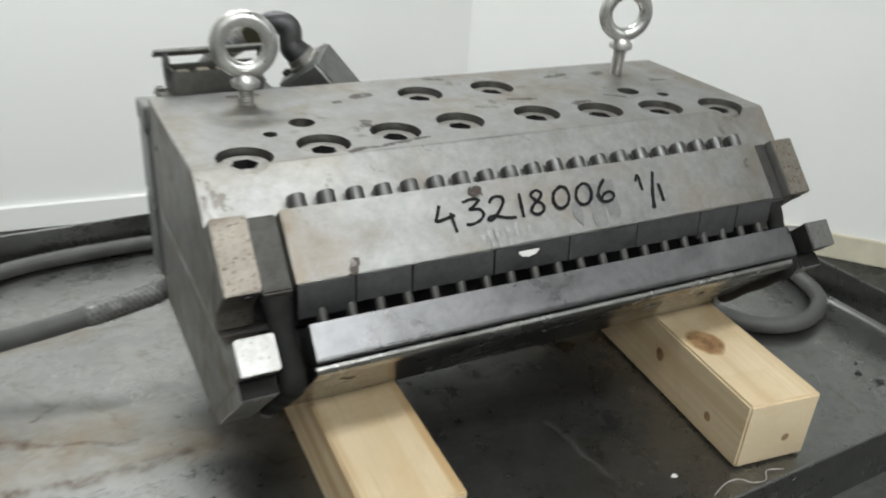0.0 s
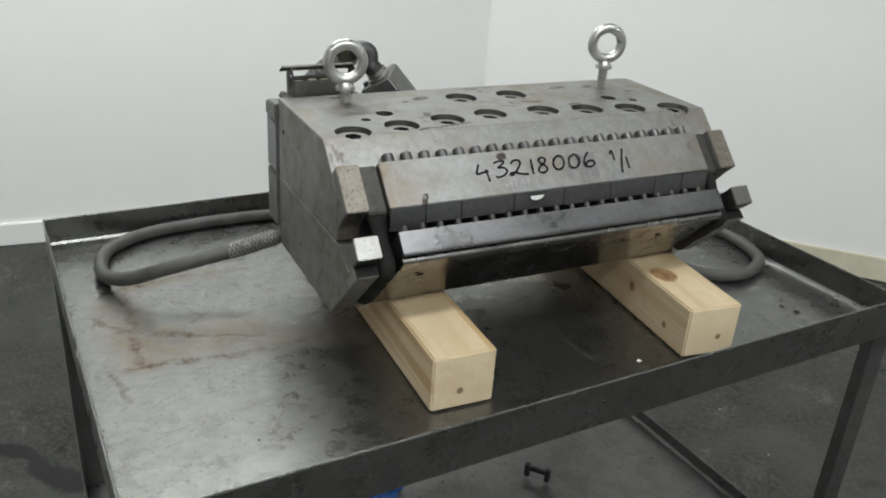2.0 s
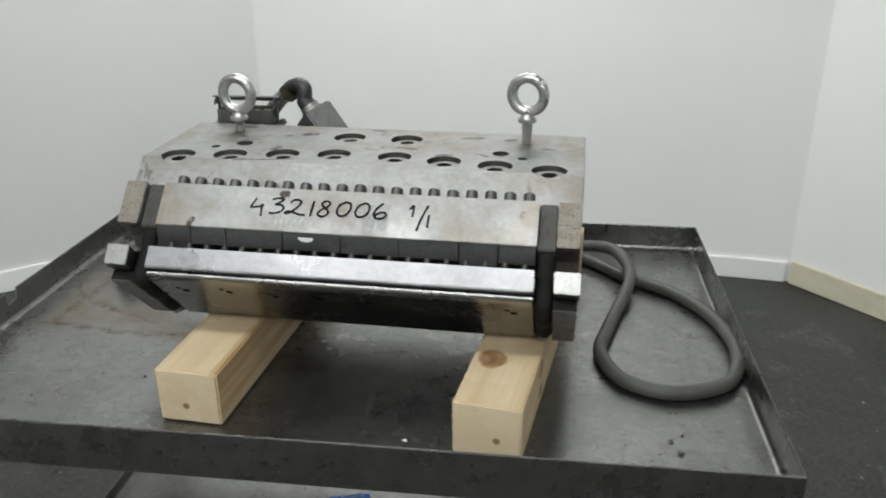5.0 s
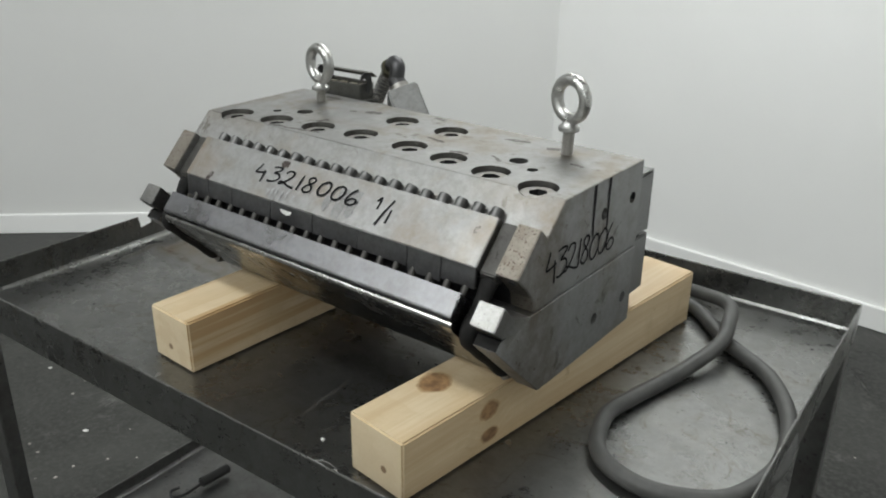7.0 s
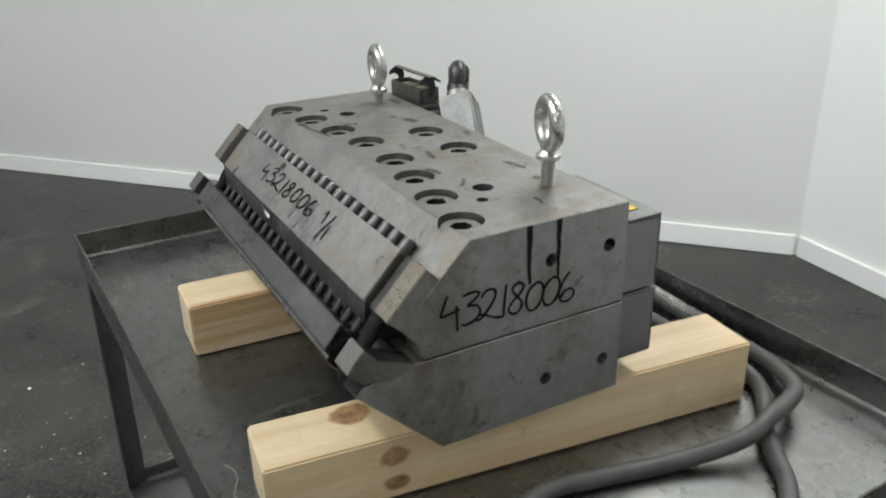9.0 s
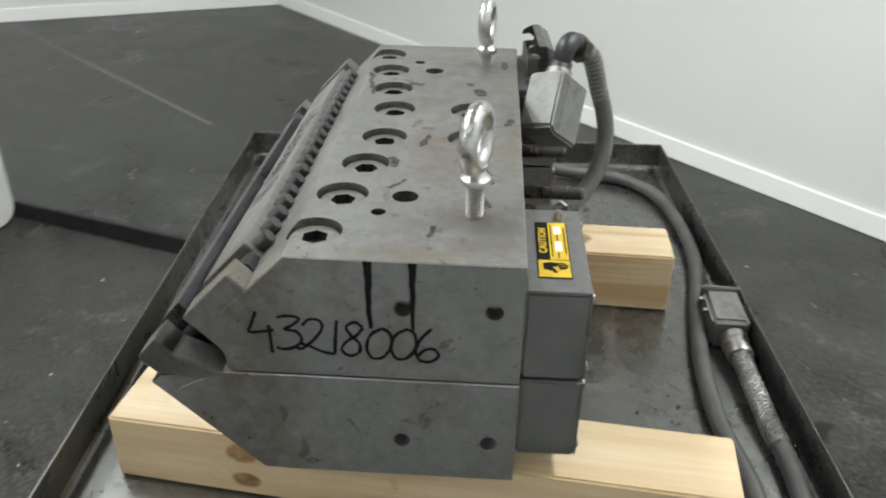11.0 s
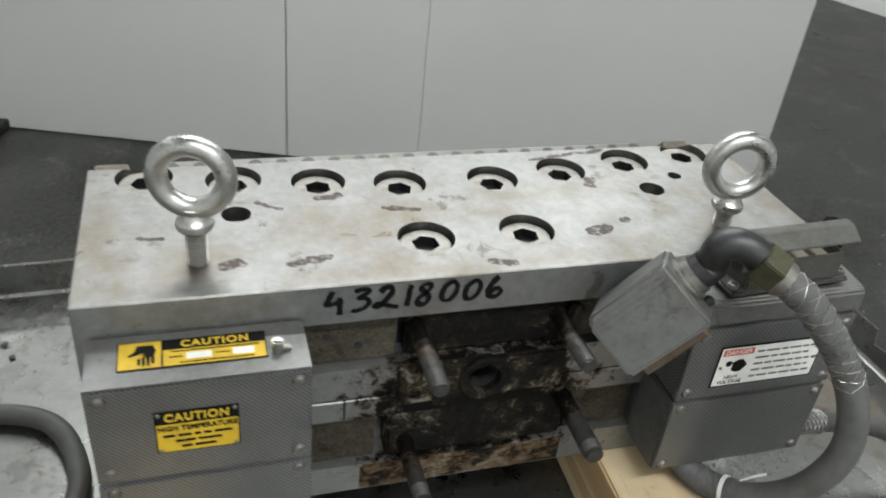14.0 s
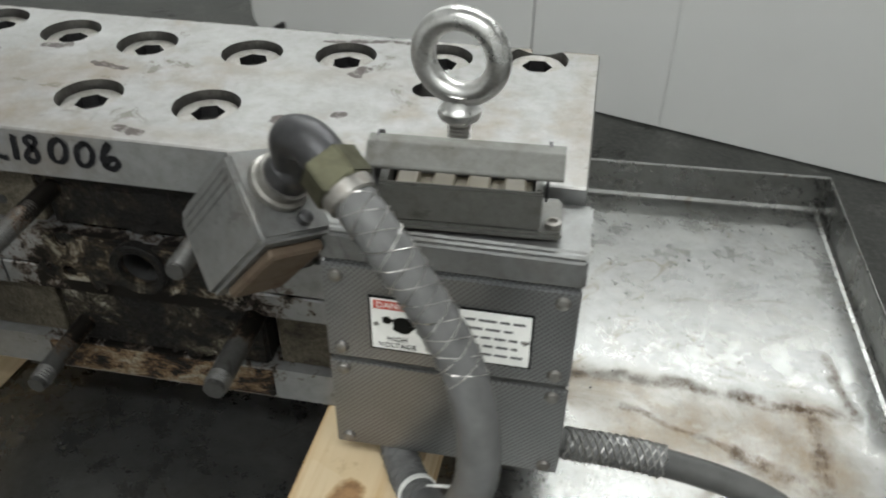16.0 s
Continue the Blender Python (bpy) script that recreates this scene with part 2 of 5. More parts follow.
SLOT_STEEL = grime_mat("oily_brown_slot_steel", [(0.36, BLACK), (0.42, (0.055, 0.047, 0.034)), (0.55, (0.105, 0.093, 0.070)), (0.66, (0.160, 0.145, 0.115))], 0.5, 0.5, None, 26)
# Steel darkened to paint the shade inside the counterbores.
BORE_WALL = steel("shaded_bore_wall", (0.19, 0.187, 0.178), 0.4, stain=(0.05, 0.04, 0.03), amount=0.7, scale=50)


CONDUIT = plain("grey_rubber_conduit", (0.092, 0.092, 0.09), 0.55, 0.0, 0.25, 60)
CABLE = plain("grey_cable_jacket", (0.052, 0.052, 0.049), 0.55, 0.0, 0.35, 25)
RUBBER = plain("black_plastic", (0.02, 0.02, 0.02), 0.4, 0.0, 0.3, 50)
SEAL_AND_SHADE = plain("black_oily_seal_and_shade", (0.012, 0.0115, 0.011), 0.7, 0.0, 0.5, 45, 0.4, spec=0.12)
INK = plain("black_marker_ink", (0.006, 0.006, 0.007), 0.6, 0.0, 0.3, 200, spec=0.15)
YELLOW = plain("caution_yellow", (0.56, 0.38, 0.03), 0.5, 0.0, 0.15, 60, spec=0.25)
LABEL_BLACK = plain("label_black", (0.008, 0.008, 0.007), 0.65, 0.0, 0.2, 60, spec=0.08)
LABEL_WHITE = plain("label_white", (0.72, 0.72, 0.69), 0.4, 0.0, 0.1, 60)
LABEL_RED = plain("label_red", (0.45, 0.06, 0.04), 0.4, 0.0, 0.2, 60)
COPPER = steel("brown_copper", (0.10, 0.072, 0.048), 0.65, metal=0.3, stain=(0.07, 0.045, 0.03), amount=0.85, scale=48, crisp=0.6)
ZIP = plain("white_nylon", (0.6, 0.6, 0.58), 0.45)
BLUE = plain("blue_nitrile", (0.03, 0.13, 0.42), 0.4, 0.0, 0.3, 40)
CREAM = plain("cream_base", (0.62, 0.58, 0.45), 0.5, 0.0, 0.12, 8)


def wall_mat(name, col, dirt=0.25):
    m = Mat(name, 0.55)
    big = m.noise(1.3, 8, 0.6)
    c = m.mix(m.grey(big, 0.35, 0.0, 0.75, dirt), col, tuple(a * 0.86 for a in col))
    c = m.mix(m.grey(m.noise(9, 9, 0.75), 0.66, 0.0, 0.80, 0.5), c, tuple(a * 0.72 for a in col))
    m.set("Base Color", c)
    m.bump(m.noise(120, 4, 0.5), 0.06, 0.001)
    return m.m


# One white paint in two tones: the darker walls carry their weaker light.
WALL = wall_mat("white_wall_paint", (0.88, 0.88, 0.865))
WALL_SHADED = wall_mat("shaded_white_wall_paint", (0.71, 0.71, 0.695))
PANEL = wall_mat("white_panel_paint", (0.59, 0.59, 0.575), 0.35)


def floor_mat():
    m = Mat("dark_sealed_concrete", 0.5)
    a = m.noise(2.0, 10, 0.72, None, 0.5)
    b = m.noise(60, 9, 0.78)
    m.b.inputs["Specular IOR Level"].default_value = 0.22
    c = m.mix(m.grey(a, 0.36, 0.0, 0.62, 1.0), (0.009, 0.0095, 0.0085), (0.045, 0.046, 0.042))
    c = m.mix(m.grey(b, 0.47, 0.0, 0.60, 0.85), c, (0.060, 0.060, 0.055))
    dust = m.math("MULTIPLY", m.grey(m.noise(3.3, 9, 0.75, None, 0.6), 0.54, 0.0, 0.64, 1.0), m.grey(m.noise(95, 6, 0.8), 0.46, 0.0, 0.62, 1.0))
    c = m.mix(m.math("MULTIPLY", dust, 0.5), c, (0.24, 0.238, 0.22))
    c = m.mix(m.grey(m.noise(5.0, 7, 0.7), 0.60, 0.0, 0.72, 0.75), c, (0.012, 0.012, 0.012))
    c = m.mix(m.grey(m.noise(15, 6, 0.75), 0.685, 0.0, 0.72, 0.75), c, (0.26, 0.25, 0.235))
    wv = m.wobbled(9, 0.09)
    oil = m.grey(m.most([m.stroke(wv, p, q, w) for p, q, w in (((-0.644, 1.165), (-0.563, 1.11), 0.035), ((-0.563, 1.11), (-0.521, 1.038), 0.02), ((-0.521, 1.031), (-0.44, 0.911), 0.04), ((-0.163, -1.559), (-0.249, -1.499), 0.06), ((0.075, -1.539), (0.031, -1.437), 0.05))]), 0.1, 0.0, 0.4, 0.85)
    c = m.mix(oil, c, (0.006, 0.006, 0.006))
    m.set("Base Color", c)
    m.set("Roughness", m.grey(a, 0.3, 0.22, 0.7, 0.46))
    m.bump(b, 0.2, 0.003)
    return m.m


FLOORMAT = floor_mat()


def tray_mat():
    """Galvanised sheet with a dried rust-brown spill, water marks and scratches."""
    m = Mat("worn_stainless_sheet", 0.3, 1.0)
    big = m.noise(4.5, 9, 0.62)
    fine = m.noise(38, 8, 0.7, m.mapped((1, 1.4, 1), (0, 0, 12)))
    c = m.mix(m.grey(fine, 0.35, 0.0, 0.7, 1.0), (0.182, 0.184, 0.179), (0.228, 0.230, 0.222))
    c = m.mix(m.grey(big, 0.46, 0.0, 0.72, 0.6), c, (0.150, 0.148, 0.140))
    edge = m.noise(16, 9, 0.75)
    # dried rust runs of a spill along the old edges of a box
    wv = m.wobbled(24, 0.030)
    wide = m.wobbled(9, 0.05)
    grit = m.grey(m.noise(75, 6, 0.75), 0.36, 0.12, 0.56, 1.0)
    runs = [((-0.070, 0.025), (-0.169, 0.017), 0.014, 1.0), ((-0.169, 0.017), (-0.321, 0.034), 0.012, 1.0), ((-0.321, 0.034), (-0.357, 0.031), 0.009, 0.8), ((-0.357, 0.031), (-0.339, -0.053), 0.010, 0.9),
            ((-0.318, 0.040), (-0.312, 0.150), 0.016, 0.85), ((-0.312, 0.150), (-0.311, 0.300), 0.015, 0.8), ((-0.311, 0.292), (-0.309, 0.308), 0.022, 1.0), ((-0.310, 0.304), (-0.200, 0.313), 0.014, 0.8), ((-0.200, 0.313), (-0.060, 0.318), 0.008, 0.6),
            ((-0.118, 0.060), (-0.238, 0.105), 0.006, 0.75), ((-0.235, 0.105), (-0.330, 0.150), 0.016, 0.9), ((-0.330, 0.150), (-0.362, 0.205), 0.012, 0.7), ((-0.372, 0.165), (-0.345, 0.225), 0.007, 0.6),
            ((-0.195, 0.165), (-0.225, 0.143), 0.005, 0.7), ((-0.200, 0.160), (-0.243, 0.225), 0.005, 0.65), ((-0.280, 0.195), (-0.300, 0.215), 0.013, 0.55), ((-0.060, 0.030), (0.030, 0.032), 0.020, 0.35),
            ((0.150, 0.358), (0.270, 0.352), 0.016, 1.0), ((0.270, 0.352), (0.356, 0.354), 0.017, 1.0), ((0.356, 0.354), (0.368, 0.290), 0.013, 0.95), ((-0.276, 0.300), (-0.276, 0.352), 0.014, 1.0), ((-0.276, 0.354), (-0.170, 0.358), 0.015, 1.0), ((-0.170, 0.358), (-0.086, 0.352), 0.009, 0.9), ((0.308, 0.019), (0.356, 0.028), 0.008, 0.9), ((0.331, -0.09), (0.342, -0.196), 0.004, 0.6), ((-0.330, -0.095), (-0.285, -0.070), 0.006, 0.4), ((-0.305, -0.140), (-0.180, -0.120), 0.004, 0.35)]
    stain = m.math("MULTIPLY", m.most([m.math("MULTIPLY", m.grey(m.stroke(wv, a, b, w * 0.9), 0.05, 0.0, 0.7, 1.0), k) for a, b, w, k in runs]), m.math("MULTIPLY", grit, m.grey(m.noise(19, 6, 0.7, m.mapped((1, 1, 1), (0, 0, 0), (2, 5, 0))), 0.40, 0.22, 0.55, 1.0)))
    halo = m.most([m.stroke(wide, a, b, w) for a, b, w in (((-0.12, 0.07), (-0.30, 0.10), 0.075), ((-0.31, 0.06), (-0.325, 0.24), 0.060), ((-0.30, 0.31), (-0.15, 0.315), 0.03), ((0.0, 0.03), (-0.1, 0.05), 0.05))])
    patch = m.math("MULTIPLY", m.grey(halo, 0.0, 0.0, 0.75, 1.0), m.grey(edge, 0.36, 0.15, 0.62, 1.0))
    c = m.mix(m.math("MULTIPLY", patch, 0.72), c, (0.142, 0.102, 0.056))
    c = m.mix(stain, c, (0.060, 0.037, 0.018))
    # ground-in dirt, blotchy at two scales
    c = m.mix(m.grey(m.noise(21, 10, 0.78, None, 0.3), 0.47, 0.0, 0.60, 0.30), c, (0.128, 0.124, 0.110))
    c = m.mix(m.grey(m.noise(70, 6, 0.7), 0.56, 0.0, 0.68, 0.32), c, (0.105, 0.098, 0.082))
    # dried water marks and scuffs
    tide = m.math("ABSOLUTE", m.math("SUBTRACT", m.noise(5.5, 4, 0.55, None, 0.8), 0.5))
    c = m.mix(m.math("MULTIPLY", m.grey(tide, 0.0, 1.0, 0.012, 0.0), m.grey(edge, 0.45, 0.0, 0.58, 0.75)), c, (0.12, 0.105, 0.08))
    film = m.grey(m.noise(7.5, 7, 0.68, m.mapped((1, 1.7, 1), (0, 0, 25), (3, 1, 0)), 0.7), 0.52, 0.0, 0.60, 0.45)
    c = m.mix(film, c, (0.218, 0.218, 0.206))
    scuff = m.grey(m.noise(10, 9, 0.8), 0.57, 0.0, 0.68, 0.7)
    c = m.mix(scuff, c, (0.125, 0.12, 0.11))
    sp = m.noise(130, 2, 0.4)
    c = m.mix(m.grey(sp, 0.74, 0.0, 0.77, 0.8), c, (0.06, 0.05, 0.04))
    m.set("Base Color", c)
    m.set("Metallic", m.math("SUBTRACT", 0.93, m.math("MULTIPLY", m.math("MAXIMUM", m.math("MULTIPLY", patch, 0.6), stain), 0.36)))
    m.set("Roughness", m.math("ADD", m.math("MULTIPLY", m.math("MAXIMUM", stain, m.math("MULTIPLY", patch, 0.5)), 0.35), m.math("ADD", m.grey(big, 0.3, 0.20, 0.75, 0.32), m.grey(m.noise(26, 8, 0.75), 0.40, 0.0, 0.62, 0.10))))
    m.bump(m.noise(3.5, 2, 0.4), 0.18, 0.006)
    return m.m


TRAY = tray_mat()
CARTSTEEL = steel("cart_steel", (0.200, 0.200, 0.196), 0.42, stain=(0.14, 0.13, 0.12), amount=0.6, scale=7, speck=0.15)


def wood_mat(name, knots, seed, tint=0.7):
    m = Mat(name, 0.55)
    v = m.mapped((1.0, 0.055, 1.0), (4, 2, 6), (seed, seed * 0.7, seed * 1.3))
    warp = m.noise(7.0, 4, 0.5, v)
    sep = m.n("ShaderNodeSeparateXYZ")
    m.to(m.co, sep.inputs[0])
    sep_n = m.n("ShaderNodeSeparateXYZ")
    m.to([q for q in m.t.nodes if q.type == "TEX_COORD"][0].outputs["Normal"], sep_n.inputs[0])
    # growth rings about a pith line that runs along the timber
    dx = m.math("ADD", sep.outputs["X"], m.math("MULTIPLY", warp, 0.05))
    dz = m.math("ADD", sep.outputs["Z"], 0.09)
    rad = m.math("SQRT", m.math("ADD", m.math("MULTIPLY", dx, dx), m.math("MULTIPLY", dz, dz)))
    rad = m.math("ADD", rad, m.math("MULTIPLY", m.noise(5, 3, 0.5, m.mapped((1, 0.12, 1))), 0.035))
    for p, r in knots:
        rad = m.math("ADD", rad, m.math("MULTIPLY", m.math("MAXIMUM", m.near(p, tuple(k * 2.6 for k in r)), 0.0), 0.022))
    ring = m.math("FRACT", m.math("MULTIPLY", rad, 85.0))
    soft = m.noise(11, 7, 0.6, m.mapped((1, 0.3, 1), (0, 0, 5), (seed, 0, 0)))
    c = m.mix(m.math("MULTIPLY", m.grey(ring, 0.15, 0.0, 0.95, 1.0), m.grey(soft, 0.35, 0.15, 0.65, 0.9)), (0.64, 0.525, 0.355), (0.575, 0.445, 0.27))
    c = m.mix(m.grey(soft, 0.44, 0.0, 0.66, 0.55), c, (0.52, 0.385, 0.225))
    c = m.mix(m.grey(m.noise(220, 4, 0.6, m.mapped((1, 0.04, 1))), 0.42, 0.0, 0.68, 0.4), c, (0.54, 0.42, 0.26))
    run = m.noise(30, 5, 0.55, m.mapped((1, 0.03, 1), (0, 0, 0), (seed, 0, seed)))
    c = m.mix(m.grey(run, 0.46, 0.0, 0.56, tint), c, (0.43, 0.275, 0.13))
    c = m.mix(m.grey(m.noise(4.5, 8, 0.7, None, 0.6), 0.50, 0.0, 0.64, 0.7), c, (0.47, 0.355, 0.205))
    c = m.mix(m.grey(m.noise(26, 6, 0.75), 0.62, 0.0, 0.70, 0.45), c, (0.34, 0.23, 0.12))
    for p, r in knots:
        k = m.math("ADD", m.near(p, r), m.math("MULTIPLY", m.math("SUBTRACT", m.noise(38, 6, 0.7), 0.5), 0.9))
        kc = m.mix(m.grey(m.noise(70, 5, 0.7), 0.35, 0.0, 0.65, 1.0), (0.13, 0.062, 0.026), (0.33, 0.19, 0.085))
        c = m.mix(m.grey(k, -0.5, 0.0, 0.1, 0.55), c, (0.50, 0.34, 0.175))
        c = m.mix(m.grey(k, 0.02, 0.0, 0.28, 0.92), c, kc)
    # sawn ends show pale, even fibre
    endy = m.math("ABSOLUTE", sep_n.outputs["Y"])
    c = m.mix(m.math("MULTIPLY", m.math("GREATER_THAN", endy, 0.9), 0.72), c, m.mix(m.noise(240, 4, 0.6), (0.53, 0.44, 0.295), (0.63, 0.53, 0.37)))
    for p, r in knots:
        if p[1] < 0.001:
            c = m.mix(m.grey(m.near(p, r), 0.0, 0.0, 0.3, 0.9), c, (0.17, 0.10, 0.05))
    m.set("Base Color", c)
    m.bump(m.math("ADD", ring, m.noise(300, 3, 0.6, m.mapped((1, 0.08, 1)))), 0.08, 0.0006)
    return m.m


# ---- mesh helpers ----
def part(name, bm, material, parent=None, label="", smooth=False):
    """Links a bmesh as one mesh object under a thing or a part."""
    bmesh.ops.recalc_face_normals(bm, faces=bm.faces[:])
    me = bpy.data.meshes.new(name)
    bm.to_mesh(me)
    bm.free()
    for mat in (material if isinstance(material, (list, tuple)) else [material]):
        me.materials.append(mat)
    if smooth:
        me.polygons.foreach_set("use_smooth", [True] * len(me.polygons))
        me.set_sharp_from_angle(angle=radians(38))
    o = new(name, me)
    if parent is not None:
        o.parent = parent
        o.matrix_parent_inverse = parent.matrix_world.inverted()
    if label:
        tagged(o, label)
    return o


def thing(name, at, label, category, group="", kind="", rz=0.0):
    o = new(name)
    o.empty_display_size = 0.05
    o.matrix_world = pose(*at, 0, 0, rz)
    return tagged(o, label, category, group, kind)


def soften(bm, w, seg=2, ang=30):
    es = [e for e in bm.edges if len(e.link_faces) == 2 and e.calc_face_angle(0) > radians(ang)]
    if w and es:
        bmesh.ops.bevel(bm, geom=es, offset=w, segments=seg, affect="EDGES", clamp_overlap=True)
    return bm


def b_box(x0, x1, y0, y1, z0, z1, bev=0.0, seg=2, m=None):
    bm = bmesh.new()
    bmesh.ops.create_cube(bm, size=1.0, matrix=Matrix.Translation(((x0 + x1) / 2, (y0 + y1) / 2, (z0 + z1) / 2)) @ Matrix.Diagonal((x1 - x0, y1 - y0, z1 - z0, 1)))
    soften(bm, bev, seg)
    if m is not None:
        bm.transform(m)
    return bm


def b_prism(profile, x0, x1, bev=0.0, seg=2):
    """A (y, z) profile drawn out along x."""
    bm = bmesh.new()
    a = [bm.verts.new((x0, y, z)) for y, z in profile]
    b = [bm.verts.new((x1, y, z)) for y, z in profile]
    k = len(profile)
    bm.faces.new(a)
    bm.faces.new(b[::-1])
    for i in range(k):
        bm.faces.new((a[i], b[i], b[(i + 1) % k], a[(i + 1) % k]))
    bmesh.ops.recalc_face_normals(bm, faces=bm.faces[:])
    return soften(bm, bev, seg, 15)


def b_rod(p0, p1, r0, r1=None, seg=16, bev=0.0):
    p0, p1 = Vector(p0), Vector(p1)
    bm = bmesh.new()
    m = Matrix.Translation((p0 + p1) / 2) @ (p1 - p0).to_track_quat("Z", "Y").to_matrix().to_4x4()
    bmesh.ops.create_cone(bm, cap_ends=True, segments=seg, radius1=r0, radius2=r0 if r1 is None else r1, depth=(p1 - p0).length, matrix=m)
    return soften(bm, bev, 2, 50)


def b_lathe(profile, p0, axis, seg=24):
    """A (radius, height) profile turned about an axis."""
    bm = bmesh.new()
    m = Matrix.Translation(p0) @ Vector(axis).to_track_quat("Z", "Y").to_matrix().to_4x4()
    rings = []
    for r, h in profile:
        if r < 1e-6:
            rings.append([bm.verts.new(m @ Vector((0, 0, h)))])
        else:
            rings.append([bm.verts.new(m @ Vector((r * math.cos(2 * math.pi * i / seg), r * math.sin(2 * math.pi * i / seg), h))) for i in range(seg)])
    for a, b in zip(rings, rings[1:]):
        for i in range(seg):
            j = (i + 1) % seg
            if len(a) == 1 and len(b) > 1:
                bm.faces.new((a[0], b[i], b[j]))
            elif len(b) == 1 and len(a) > 1:
                bm.faces.new((a[i], a[j], b[0]))
            elif len(a) > 1:
                bm.faces.new((a[i], a[j], b[j], b[i]))
    return bm


def smooth_path(pts, step=0.006, closed=False):
    """Catmull-Rom points through the given ones."""
    P = [Vector(p) for p in pts]
    out = []
    n = len(P)
    for i in range(n if closed else n - 1):
        if closed:
            p0, p1, p2, p3 = P[i - 1], P[i], P[(i + 1) % n], P[(i + 2) % n]
        else:
            p1, p2 = P[i], P[i + 1]
            p0 = P[i - 1] if i else p1 * 2 - p2
            p3 = P[i + 2] if i + 2 < n else p2 * 2 - p1
        k = max(2, int((p2 - p1).length / step))
        for j in range(k):
            t = j / k
            out.append(0.5 * (2 * p1 + (p2 - p0) * t + (2 * p0 - 5 * p1 + 4 * p2 - p3) * t * t + (3 * p1 - p0 - 3 * p2 + p3) * t ** 3))
    if not closed:
        out.append(P[-1])
    return out


def frames_along(path):
    up = Vector((0, 0, 1))
    t0 = (path[1] - path[0]).normalized()
    u = t0.cross(up)
    u = (u if u.length > 1e-3 else t0.cross(Vector((1, 0, 0)))).normalized()
    res = []
    for i, p in enumerate(path):
        t = (path[min(i + 1, len(path) - 1)] - path[max(i - 1, 0)]).normalized()
        u = (u - t * u.dot(t)).normalized()
        res.append((p, u, t.cross(u)))
    return res


def b_sweep(path, r, seg=12, bm=None, caps=True):
    """A tube along a path; r is a radius, or a function of the running index."""
    bm = bm or bmesh.new()
    rings = []
    for i, (p, u, v) in enumerate(frames_along(path)):
        k = r(i) if callable(r) else r
        rings.append([bm.verts.new(p + (u * math.cos(2 * math.pi * j / seg) + v * math.sin(2 * math.pi * j / seg)) * k) for j in range(seg)])
    for a, b in zip(rings, rings[1:]):
        for j in range(seg):
            bm.faces.new((a[j], a[(j + 1) % seg], b[(j + 1) % seg], b[j]))
    if caps:
        bm.faces.new(rings[0][::-1])
        bm.faces.new(rings[-1])
    return bm


def b_braid(path, r, strands=5, pitch=0.035, wire=0.0009):
    """Wire wound both ways round a path."""
    bm = bmesh.new()
    fr = frames_along(path)
    run = [0.0]
    for a, b in zip(path, path[1:]):
        run.append(run[-1] + (b - a).length)
    for way in (1, -1):
        for s in range(strands):
            pts = []
            for (p, u, v), d in zip(fr, run):
                a = way * 2 * math.pi * d / pitch + 2 * math.pi * s / strands
                pts.append(p + (u * math.cos(a) + v * math.sin(a)) * (r + way * wire * 0.3))
            b_sweep(pts, wire, 4, bm)
    return bm


def cut(ob, cutters):
    """Cuts the bmeshes out of a mesh object."""
    bm = bmesh.new()
    for c in cutters:
        me = bpy.data.meshes.new("c")
        c.to_mesh(me)
        c.free()
        bm.from_mesh(me)
        bpy.data.meshes.remove(me)
    bmesh.ops.recalc_face_normals(bm, faces=bm.faces[:])
    me = bpy.data.meshes.new("cutter")
    bm.to_mesh(me)
    bm.free()
    tool = new("cutter", me)
    mod = ob.modifiers.new("cut", "BOOLEAN")
    mod.object, mod.solver, mod.operation = tool, "EXACT", "DIFFERENCE"
    done = bpy.data.meshes.new_from_object(ob.evaluated_get(bpy.context.evaluated_depsgraph_get()))
    ob.modifiers.clear()
    old = ob.data
    done.name = old.name
    ob.data = done
    bpy.data.meshes.remove(old)
    bpy.data.objects.remove(tool)
    bpy.data.meshes.remove(me)
    return ob


# ---- the room ----
CORNERS = [(-0.918, 2.630), (1.610, 2.425), (3.78, 0.21), (3.78, -5.36), (-4.07, -5.36), (-5.66, -1.63)]
WALLS = ["wall_north", "wall_northeast", "wall_east", "wall_south", "wall_southwest", "wall_northwest"]


def b_run(a, b, z0, z1, thick, inset=0.0, over=0.0, bev=0.0):
    """An upright slab along a line of the plan, thick outward from the room."""
    a, b = Vector((*a, 0)), Vector((*b, 0))
    d = (b - a).normalized()
    out = Vector((-d.y, d.x, 0))
    L = (b - a).length
    bm = b_box(-over, L + over, 0, thick, z0, z1, bev)
    m = Matrix((d, out, (0, 0, 1))).transposed().to_4x4()
    m.translation = a - out * inset
    bm.transform(m)
    return bm


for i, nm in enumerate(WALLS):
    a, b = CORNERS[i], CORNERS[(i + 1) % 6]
    tagged(part(nm, b_run(a, b, FLOOR - 0.02, CEIL, 0.12, 0, 0.0), WALL if nm in ("wall_north", "wall_northeast") else WALL_SHADED), "smooth white painted room wall" if nm in ("wall_north", "wall_northeast") else "smooth white painted room wall, toned down for weaker light", "wall", kind="structure")
    cream = nm == "wall_northeast"
    tagged(part("baseboard", b_run(a, b, FLOOR, FLOOR + (0.11 if cream else 0.10), 0.016, 0.016, -0.014, 0.004), CREAM if cream else WALL),
           "cream vinyl baseboard along the wall" if cream else "white painted baseboard along the wall", "baseboard", kind="structure")
tagged(part("floor", b_box(-6.4, 4.6, -6.0, 3.4, FLOOR - 0.1, FLOOR), FLOORMAT), "dark worn sealed concrete floor with chips", "floor", kind="structure")
